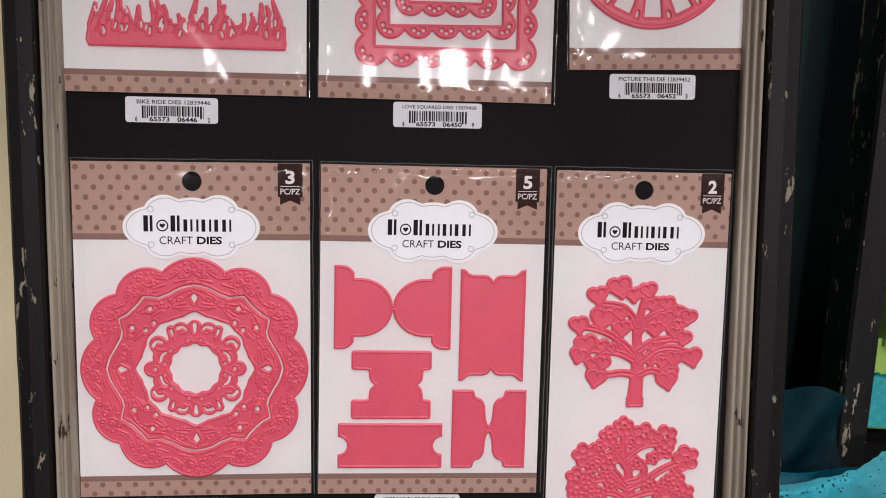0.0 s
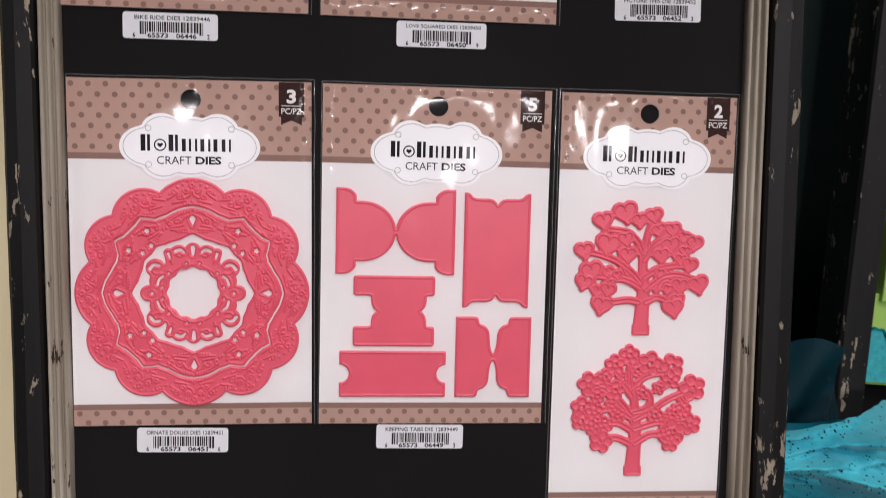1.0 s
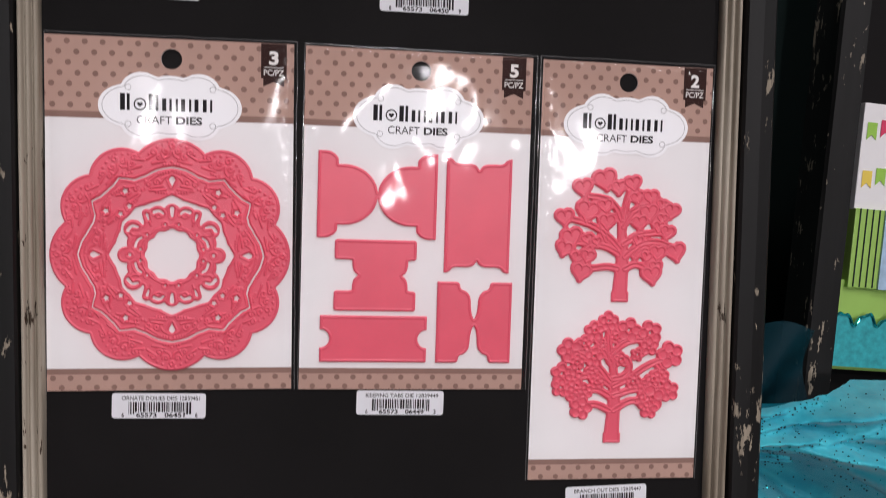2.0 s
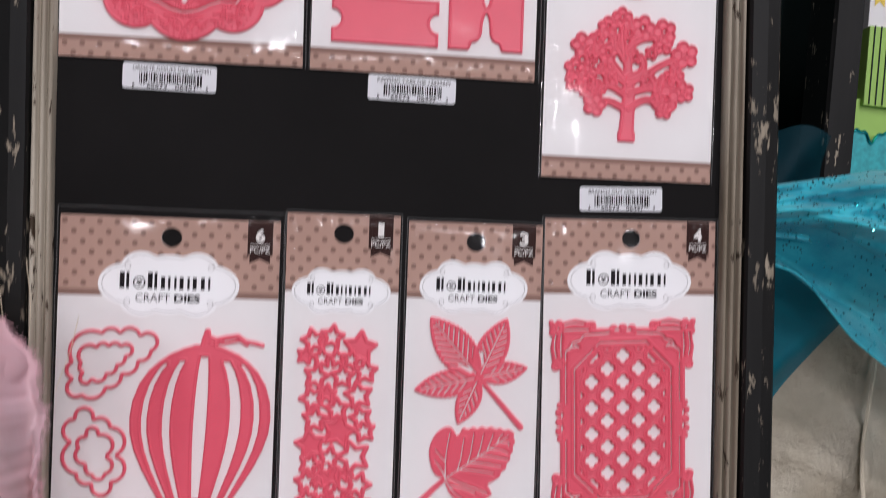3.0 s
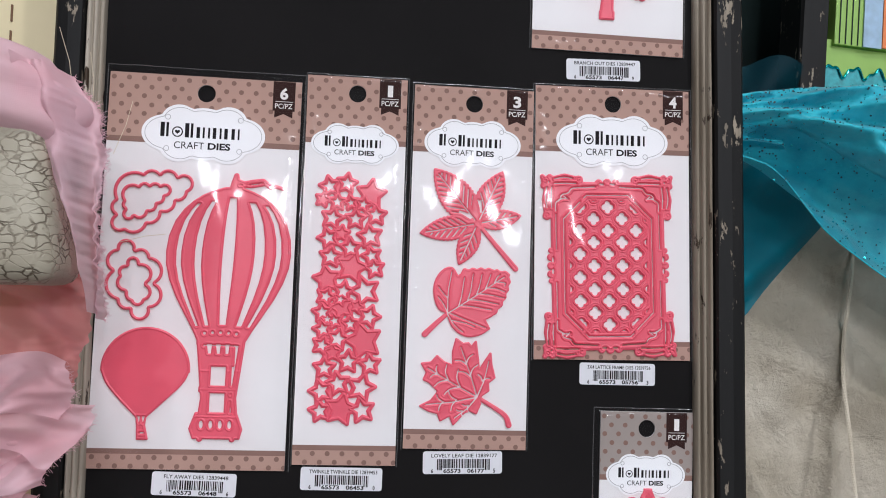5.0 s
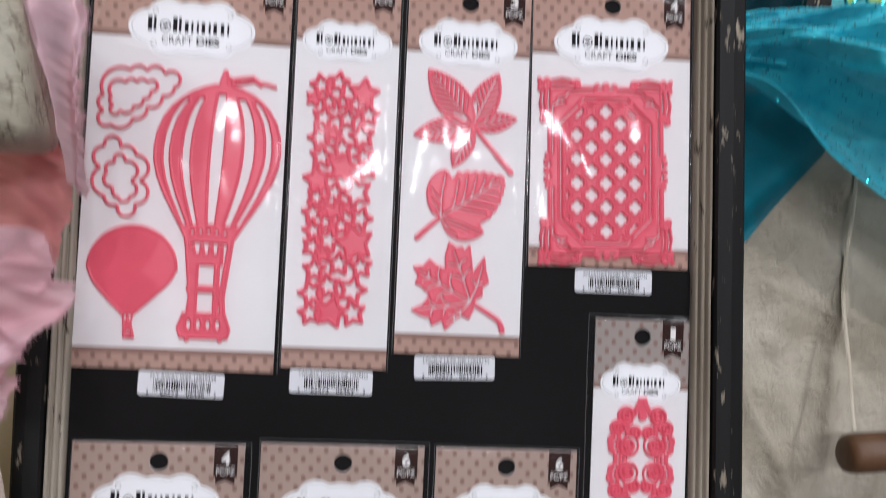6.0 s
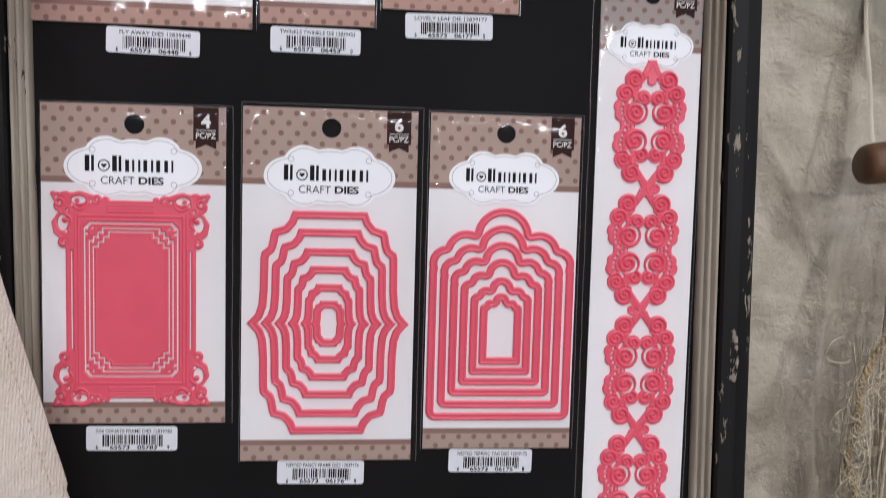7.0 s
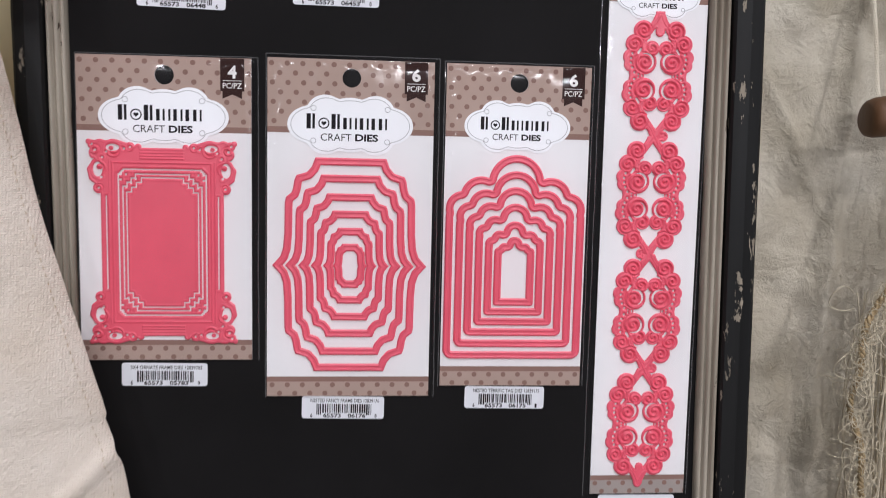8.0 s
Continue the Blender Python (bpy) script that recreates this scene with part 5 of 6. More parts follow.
def lattice(w, h):
    cx, cy, lean = 46.8, 112.2, radians(1.3)

    def local(X, Y):
        return (X - cx) * math.cos(lean) - (Y - cy) * math.sin(lean), (X - cx) * math.sin(lean) + (Y - cy) * math.cos(lean)

    def octagon(u, v, g=0.0):
        return np.maximum(np.maximum(u - 26.2 - g, v - 42.0 - g), (u + v - 54.6 - g * 1.4) * 0.7071)

    def nearest(x, y):
        best = None
        for ox, oy in ((9.05, 0), (0, 7.3)):
            u = (x + ox + 9.05) % 18.1 - 9.05
            v = (y + oy + 7.3) % 14.6 - 7.3
            d = union(*[f_circle(u, v, a, b, 1.85) for a, b in ((2.05, 0), (-2.05, 0), (0, 2.05), (0, -2.05))], f_box(u, v, -1.6, -1.6, 1.6, 1.6))
            best = d if best is None else np.minimum(best, d)
        return best

    slots = [smooth_line(q) for q in ([(18, 48.6), (23, 48.4), (24.6, 45.0), (29.4, 44.4), (30.2, 40.6), (33.2, 39.6), (33.0, 34)], [(8, 49.2), (13, 48.8), (18, 48.6)], [(22.5, 54.4), (28, 55.2), (33.4, 54.0)], [(38.4, 36), (39.6, 42), (38.6, 48.4)], [(20, 51.2), (28, 51.4), (33.6, 51.0)], [(35.6, 36), (35.8, 42), (35.4, 48.6)])]
    rays = [[(25.4 + 1.5 * k, 41.4 + 0.2 * k), (27.6 + 1.7 * k, 43.2 - 1.2 * k)] for k in range(3)]

    def field(X, Y):
        x, y = local(X, Y)
        u, v = np.abs(x), np.abs(y)
        d = union(f_box(u, v, -36.2, -52.2, 36.2, 52.2, 0.6), f_circle(u, v, 0, 51.8, 2.6), f_circle(u, v, 5.4, 51.6, 2.4), f_circle(u, v, 36.4, 0, 2.4), f_circle(u, v, 36.6, 5.2, 2.3), f_circle(u, v, 36.4, 9.4, 1.7))
        # scrolled corners
        d = melt(0.35, (d, f_line(u, v, [(20, 53.4), (27, 55.0), (34, 53.4)], 2.4), f_line(u, v, [(38.0, 33), (39.2, 41), (37.4, 50)], 2.4), f_circle(u, v, 18.0, 53.6, 2.6), f_circle(u, v, 38.6, 31.0, 2.6), f_circle(u, v, 39.6, 53.0, 2.4), f_circle(u, v, 36.6, 55.0, 2.0), f_circle(u, v, 41.2, 55.4, 1.5), f_circle(u, v, 40.4, 49.8, 2.0)))
        d = cut(d, np.maximum(octagon(u, v, -1.6), nearest(x, y)))
        d = cut(d, np.abs(octagon(u, v, 1.9)) - 0.32 + 9 * (np.abs(u - v * 0.4) < 1.2))
        d = cut(d, np.maximum(np.abs(u - 33.0) - 0.32, np.maximum(v - 32, 10 - v)))
        return cut(d, *[f_line(u, v, q, 0.42) for q in slots], *[f_line(u, v, q, 0.42) for q in rays], f_oval(u, v, 3.4, 50.8, 1.7, 0.7), f_oval(u, v, 35.2, 3.6, 0.7, 1.7), f_circle(u, v, 37.2, 52.0, 0.6))

    def relief(X, Y):
        x, y = local(X, Y)
        u, v = np.abs(x), np.abs(y)
        n = nearest(x, y)
        inside = octagon(u, v, -0.8) < 0
        # bars crossing between the openings, each bordered by a fine line
        p, q = (x / 9.05 + y / 7.3) % 2 - 1, (x / 9.05 - y / 7.3) % 2 - 1
        cross = np.minimum(np.abs(np.abs(p) - 1), np.abs(np.abs(q) - 1)) * 5.7
        e = np.where(inside, 0.36 * ridge(n - 0.9, 0.34) + 0.30 * ridge(n - 2.3, 0.34) - 0.20 * ridge(n - 1.6, 0.3) - 0.15 * ridge(cross, 0.3), 0)
        e = e + np.where(~inside, 0.26 * ridge(np.maximum(u - 34.8, v - 50.6), 0.4) + 0.26 * ridge(octagon(u, v, 0.4), 0.4) + 0.24 * ridge(octagon(u, v, 3.6), 0.4), 0)
        corner = (u > 17) & (v > 30)
        for k in slots + rays:
            e = np.maximum(e, corner * 0.30 * ridge(f_line(u, v, k, 0) - 1.2, 0.36))
        return e + corner * 0.18 * (curl(u, v, 39.2, 53.4, 2.6, 1.8) + curl(u, v, 18.2, 53.2, 2.4, 1.9, 1) + curl(u, v, 38.4, 31.2, 2.4, 1.9, 2, -1))

    return [("lattice_die", die_mesh(field, (3, 51, 94, 172), w, h, relief, 0.28, 0.24))]


def scroll_border(w, h):
    cx, pitch, first = 29.9, 69.4, 83.3

    def local(X, Y):
        k = np.clip(np.round((Y - first) / pitch), 0, 3)
        drift = np.where(k % 2 == 0, 0.5, -0.5)
        return X - cx - drift, Y - first - pitch * k

    def discs():
        return ((9.6, 25.9, 5.8), (14.6, 18.4, 5.3), (16.6, 10.8, 4.5), (16.4, 6.4, 4.0), (8.2, 8.0, 7.0), (4.4, 15.8, 4.5))

    def field(X, Y):
        x, y = local(X, Y)
        u, v = np.abs(x), np.abs(y)
        d = union(*[f_circle(u, v, *c) for c in discs()], f_line(u, v, [(0.6, 34.8), (2.6, 30.5), (7.0, 25), (11.5, 17.5), (12.4, 9)], 2.3, 1.8), f_line(u, v, [(9.6, 25.6), (13.0, 17.6), (14.2, 9.4), (12.6, 0)], 4.4, 4.2), f_box(u, v, -1, 31.0, 2.7, 37))
        d = cut(d, f_line(u, v, [(10.8, 15.2), (12.2, 13.2)], 0.8), f_line(u, v, [(0.0, 28.6), (4.2, 22.9)], 1.3))
        d = cut(d, np.maximum(f_circle(u, v, 7.2, 8.5, 4.8), -f_circle(u, v, 8.4, 8.0, 4.5)))
        for q in range(5):
            d = cut(d, f_circle(u, v, 16.6 - 0.5 * abs(q - 2.6) ** 1.7, 1.9 + 2.7 * q, 0.80))
        for q in range(2):
            d = cut(d, f_circle(u, v, 9.4 + 2.3 * q, 0.2 + 0.6 * q, 0.6))
        return union(d, f_line(X, Y, [(cx + 0.8, 49.0), (cx + 0.8, 58)], 2.6), f_line(X, Y, [(cx, 318), (cx - 0.6, 328.4)], 2.4), *[f_circle(X, Y, cx + (5.2 if k % 2 == 0 else -4.8), first + pitch * (k + 0.5), 3.0) for k in range(3)])

    def relief(X, Y):
        x, y = local(X, Y)
        u, v = np.abs(x), np.abs(y)
        e = np.zeros(X.shape)
        for i, (a, b, r) in enumerate(discs()):
            if i in (0, 1, 4, 5):
                inside = np.hypot(u - a, v - b) < r
                e = np.where(inside, 0.34 * curl(u, v, a, b, r, 3.0 if i == 4 else 2.5, 0.9 * i, 1 if i % 2 else -1), e)
        for k in range(3):
            fx, fy = cx + (5.2 if k % 2 == 0 else -4.8), first + pitch * (k + 0.5)
            e = e - 0.3 * ridge(f_poly(X, Y, star_points(fx, fy, 1.9, 0.3, 0.4)), 0.5)
        return e + 0.2 * ridge(f_line(u, v, [(0.6, 34.8), (2.6, 30.5), (7.0, 25), (11.5, 17.5), (12.4, 9)], 0), 0.5)

    return [("scroll_die", die_mesh(field, (6, 44, 54, 333), w, h, relief, 0.30, 0.2))]


def picture_frame(w, h):
    cx, cy = 46.0, 103.8

    def stepped(u, v, a, b, s):
        """Inside a rectangle of half sizes a, b whose corners step in three times by s."""
        d = np.maximum(u - a, v - b)
        for k in range(3):
            d = np.maximum(d, np.minimum(u - a + s * (k + 1), v - b + s * (3 - k)))
        return d

    def field(X, Y):
        u, v = np.abs(X - cx), np.abs(Y - cy)
        d = f_box(u, v, -33.6, -53.2, 33.6, 53.2, 0.5)
        for a, b, r in ((37.5, 54.6, 2.6), (33.6, 53.5, 4.2), (36.2, 50.0, 3.4), (26.5, 52.8, 5.0), (31.5, 46.5, 5.2), (34.5, 42.6, 4.6), (34.8, 36.8, 3.8), (34.6, 30.6, 3.0), (17.5, 53.4, 2.8), (13.0, 53.6, 1.8), (39.6, 56.2, 1.5)):
            d = np.minimum(d, f_circle(u, v, a, b, r))
        d = union(d, f_line(u, v, [(36.5, 45), (39.2, 41), (38.2, 36), (35, 33.5)], 1.5), f_line(u, v, [(20, 54.6), (25, 56.2), (31, 55.6)], 1.4))
        d = cut(d, f_oval(u, v, 35.0, 41.0, 2.6, 4.2), f_oval(u, v, 26.8, 53.2, 3.7, 2.0))
        d = union(d, f_circle(u, v, 34.0, 42.4, 1.5), f_circle(u, v, 27.6, 52.8, 1.2))
        for a, b, r in ((30.2, 50.8, 0.7), (32.6, 47.6, 0.7), (36.4, 51.6, 0.8), (38.0, 54.8, 0.7), (33.2, 36.6, 0.8), (20.6, 52.6, 0.7), (34.6, 30.6, 0.7), (17.4, 53.6, 0.7)):
            d = cut(d, f_circle(u, v, a, b, r))
        d = cut(d, np.maximum(np.abs(u - 30.7) - 0.42, v - 26.5))
        for a, b, s, t in ((24.0, 41.2, 0.9, 0.50), (21.6, 38.6, 2.3, 0.46), (19.6, 36.6, 2.7, 0.42)):
            d = cut(d, np.abs(stepped(u, v, a, b, s)) - t)
        for a, b in ((22.6, 38.4), (22.6, 35.4), (19.8, 38.4), (17.0, 33.6), (14.4, 36.0), (19.6, 31.2)):
            d = cut(d, f_box(u, v, a - 0.62, b - 0.62, a + 0.62, b + 0.62))
        return d

    def relief(X, Y):
        u, v = np.abs(X - cx), np.abs(Y - cy)
        corner = (u > 12) & (v > 28) & ((u > 29) | (v > 46))
        e = corner * 0.34 * (curl(u, v, 34.4, 42.0, 4.6, 2.6) + curl(u, v, 26.5, 51.8, 4.6, 2.6, 1.2, -1) + curl(u, v, 36.2, 52.2, 3.2, 2.2, 2) + curl(u, v, 34.6, 30.8, 2.8, 2.0, 1) + curl(u, v, 17.4, 53.4, 2.6, 2.0, 2))
        lines = 0.28 * ridge(np.maximum(u - 27.0, v - 45.0), 0.4) + 0.2 * ridge(v - 48.9, 0.35) * (u < 18) + 0.28 * ridge(np.maximum(u - 29.0, v - 47.4), 0.4) + 0.16 * ridge(v - 50.6, 0.35) * (u < 14)
        return e + lines * ~corner

    return [("picture_frame_die", die_mesh(field, (2, 43, 92, 165), w, h, relief, 0.30, 0.2))]


def nested(w, h):
    cx, cy = 47.1, 117.0
    quarter = [(1.0, 0.0), (0.955, 0.035), (0.895, 0.085), (0.86, 0.16), (0.845, 0.30), (0.84, 0.585), (0.825, 0.635), (0.755, 0.675), (0.735, 0.72), (0.72, 0.79), (0.695, 0.835), (0.56, 0.865), (0.50, 0.915), (0.455, 1.0), (-0.5, 1.0), (-0.5, 0.0)]
    out = []
    for a, b in ((44.2, 61.8), (36.9, 52.2), (29.5, 41.6), (22.4, 31.8), (15.4, 22.0), (10.0, 12.8)):
        def field(X, Y, a=a, b=b):
            u, v = np.abs(X - cx), np.abs(Y - cy)
            line = [(p * a if k < 14 else -9.0, q * b if k != 15 else -9.0) for k, (p, q) in enumerate(quarter)]
            line.insert(0, (2 * a * 0.5 - a * 0.045, -0.035 * b))
            line.insert(0, (a * 0.84, -9.0))
            d = f_poly(u, v, line)
            return d

        out.append(("nested_frame_die", die_mesh(field, (cx - a - 2, cy - b - 2, cx + a + 2, cy + b + 2), w, h, None, 0.30, 0.42, 4.3)))
    return out


def tags(w, h):
    cx = 42.2
    out = []
    for a, top, low in ((41.0, 51.2, 171.4), (34.8, 60.6, 164.4), (29.0, 69.8, 157.6), (23.2, 79.4, 151.4), (17.4, 89.8, 145.4), (11.9, 98.8, 139.6)):
        def field(X, Y, a=a, top=top, low=low):
            k = a / 41.0
            u = np.abs(X - cx)
            r = 16.2 * k
            d = union(f_circle(u, Y, 0, top + r, r), f_circle(u, Y, 20.5 * k, top + 25.0 * k, 12.2 * k), f_circle(u, Y, a - 10.0 * k, top + 31.5 * k, 10.0 * k), f_box(u, Y, -a, top + 31.0 * k, a, low, 5.5 * k), f_box(u, Y, -22 * k, top + 15 * k, 22 * k, top + 40 * k))
            return d

        out.append(("tag_die", die_mesh(field, (cx - a - 2, top - 2, cx + a + 2, low + 2), w, h, None, 0.30, 0.42, 4.4)))
    return out


def dies(code, w, h):
    if code == "C":
        return [("heart_tree_die", tree(w, h, 49.2, 132.8, False, 4)), ("blossom_tree_die", tree(w, h, 48.0, 213.4, True, 9))]
    return {"A": doily, "B": tabs, "D": grass, "E": scallop_frames, "F": pierced_round, "G": balloon, "H": star_strip, "I": leaves, "J": lattice, "K": scroll_border, "L": picture_frame, "M": nested, "N": tags}[code](w, h)


# ---- the packages: middle, size, tilt, piece count, plaque (height, width, tall), sleeve past the card ----
RED = "dies, coral metal, in a clear sleeve"
PACKS = (
    ("D", (-0.1374, 1.6277), 125.8, 183.0, -0.6, "", (34.5, 72, 36), (0.3, 4, 1.5, 0.6), "grass border"),
    ("E", (-0.0050, 1.6258), 125.3, 183.0, -0.9, "", (34.5, 72, 36), (0.3, 4, 2.0, 0.6), "nested scalloped frame"),
    ("F", (0.1126, 1.6440), 96.0, 183.0, 0.9, "", (34.5, 72, 36), (1.0, 4, 1.0, 0.6), "pierced round"),
    ("A", (-0.1366, 1.4089), 124.6, 182.9, -0.2, "3", (34.6, 72, 36), (0.3, 1.5, 1.6, 0.5), "ornate doily"),
    ("B", (-0.0079, 1.4074), 122.8, 183.1, -0.9, "5", (35.2, 71, 36), (0.5, 1.2, 2.6, 0.5), "five-piece tab"),
    ("C", (0.1079, 1.3796), 98.2, 234.4, -0.9, "2", (34.2, 72, 36), (1.2, 2.0, 1.2, 0.5), "two leafy tree"),
    ("G", (-0.1422, 1.1189), 112.2, 231.7, -0.9, "6", (35.0, 72, 36), (1.5, 4.5, 2.2, 0.6), "hot-air balloon and cloud"),
    ("H", (-0.0520, 1.1221), 60.6, 233.3, -0.7, "1", (41.4, 53, 26), (0.6, 1.2, 1.0, 0.6), "star strip"),
    ("I", (0.0200, 1.1252), 74.4, 220.9, -0.8, "3", (35.2, 60, 31), (1.0, 1.5, 1.0, 0.6), "three autumn leaf"),
    ("J", (0.1096, 1.1543), 99.1, 170.4, 0.1, "4", (34.0, 72, 35), (1.2, 1.2, 1.6, 0.6), "pierced lattice frame"),
    ("K", (0.1289, 0.8701), 58.7, 335.0, -1.0, "1", (38.2, 50, 26), (4.2, 2.0, 1.8, 1.0), "long scrollwork border"),
    ("L", (-0.1506, 0.8759), 95.0, 170.9, -0.8, "4", (33.0, 71, 34), (0.4, 0.8, 3.8, 0.5), "ornate picture frame"),
    ("M", (-0.0476, 0.8641), 94.0, 193.8, -1.0, "6", (36.6, 71, 35), (0.8, 2.2, 3.0, 0.8), "six nested fancy frame"),
    ("N", (0.0484, 0.8655), 84.3, 187.7, -1.1, "6", (35.0, 62, 31), (1.0, 1.2, 1.6, 0.6), "six nested arched tag"),
)
for seed, (code, ctr, w, h, tilt, count, plaque, over, what) in enumerate(PACKS):
    package(code, ctr, w, h, tilt, count, plaque, over, dies(code, w, h), f"{what} {RED}", seed + {"A": 21, "B": 31, "G": 51, "I": 41, "J": 41, "M": 61}.get(code, 1))

for seed, (ctr, tilt, title, digits) in enumerate((
    ((-0.1460, 1.5276), -0.6, "BIKE RIDE DIES 12839446", "6 65573 06446 2"),
    ((-0.0053, 1.5265), -0.6, "LOVE SQUARED DIES 12839450", "6 65573 06450 9"),
    ((0.1127, 1.5433), 0.1, "PICTURE THIS DIE 12839452", "6 65573 06452 3"),
    ((-0.1434, 1.3087), -1.2, "ORNATE DOILIES DIES 12839451", "6 65573 06451 6"),
    ((-0.0155, 1.3081), -1.4, "KEEPING TABS DIE 12839449", "6 65573 06449 3"),
    ((0.1036, 1.2514), 0.9, "BRANCH OUT DIES 12839447", "6 65573 06447 9"),
    ((-0.1393, 0.9945), -2.2, "FLY AWAY DIES 12839448", "6 65573 06448 6"),
    ((-0.0545, 0.9973), -1.2, "TWINKLE TWINKLE DIE 12839453", "6 65573 06453 0"),
    ((0.0176, 1.0068), 0.2, "LOVELY LEAF DIE 12839177", "6 65573 06177 5"),
    ((0.1132, 1.0604), -0.6, "3X4 LATTICE FRAME DIES 12839756", "6 65573 05756 3"),
    ((-0.1539, 0.7816), -1.4, "3X4 ORNATE FRAME DIES 12839783", "6 65573 05783 9"),
    ((-0.0523, 0.7600), -1.8, "NESTED FANCY FRAME DIES 12839176", "6 65573 06176 8"),
    ((0.0435, 0.7641), -1.8, "NESTED TERRIFIC TAG DIES 12839175", "6 65573 06175 1"),
)):
    shelf_label(ctr, tilt, title, digits, seed + 40)
# its words are hidden behind the long package's foot
low = tagged(empty("barcode_label", pose(0.126, FACE, 0.6945, 0, 1.5, 0)), "small white barcode sticker under the long package", "label", "barcode labels")
part("sticker", plate_bm([rectangle(0, 0, 48, 13.4, 1.6)], 48, 13.4, 0.05, 0.2), STICKER, low)
part("barcode", barcode_bm(8.5, 40.5, 4.6, 11.2, 48, 13.4, 0.27, 77), INK, low)

# ---- beside the board ----
tagged(part("backdrop", box_bm((-3.0, 0.34, 0), (3.0, 0.38, 2.6)), NIGHT), "dark green-black booth backdrop", "backdrop", kind="structure")


def cream_board():
    root = tagged(empty("cream_board", pose(0, 0, 0)), "cream board with a stitched border standing behind the display", "board")
    part("board", box_bm((-0.75, 0.05, 0), (-0.243, 0.066, 1.9), 0.002), CREAM, root)
    bm = bmesh.new()
    for k in range(60):
        z = 0.7 + k * 0.017
        box_bm((-0.2735, 0.0485, z), (-0.2725, 0.0501, z + 0.011), bm=bm)
    part("stitching", bm, SPOOL, root, "faint brown dashed stitching")


def linen():
    def where(u, v):
        x, z = 0.19 + 0.50 * u, 1.25 - 1.25 * v
        y = 0.181 + 0.0014 * noise.noise((x * 55 + z * 20, 3, z * 45)) + 0.007 * math.sin(9 * u + 1.3 * v) * (0.3 + v) + 0.006 * noise.noise((x * 9, 0, z * 5)) + 0.0036 * noise.noise((x * 40, 1, z * 30))
        y -= 0.006 * math.exp(-((x - 0.352 + 0.085 * (0.98 - z)) / 0.006) ** 2)
        y -= (0.004 * math.exp(-((z - 1.057 + 0.375 * (x - 0.318)) / 0.0022) ** 2) if x > 0.295 else 0)
        y -= 0.006 / (1 + math.exp(-min(40, (1.112 - 0.85 * abs(x - 0.335) - z) / 0.002)))
        y -= 0.005 * math.exp(-((x - 0.30 + 0.5 * (z - 0.93)) / 0.004) ** 2) * (1 if 0.86 < z < 1.0 else 0)
        y -= 0.012 * abs(noise.noise((x * 16 + z * 6, 7, z * 11)))
        y -= 0.005 * abs(noise.noise((x * 34 - z * 12, 2, z * 20)))
        y -= 0.003 * math.exp(-((z - 0.835 + 0.12 * (x - 0.25)) / 0.003) ** 2)
        return (x, y, z)
    tagged(part("linen_curtain", sheet_bm(130, 260, where), LINEN, None, "", True), "creased grey-beige linen cloth hanging behind the frame", "curtain")

    def strip(u, v):
        z = 1.20 - 0.245 * v
        x = 0.340 + 0.143 * (z - 0.955) + 0.0036 * u + 0.0012 * math.sin(9 * v)
        return (x, 0.164 - 0.046 * v ** 3 - 0.0014 * math.sin(math.pi * u) + 0.0015 * math.sin(14 * v), z)
    tagged(part("linen_tie", sheet_bm(6, 60, strip), TIE, None, "", True), "narrow pale linen tie hanging over the cloth", "ribbon")


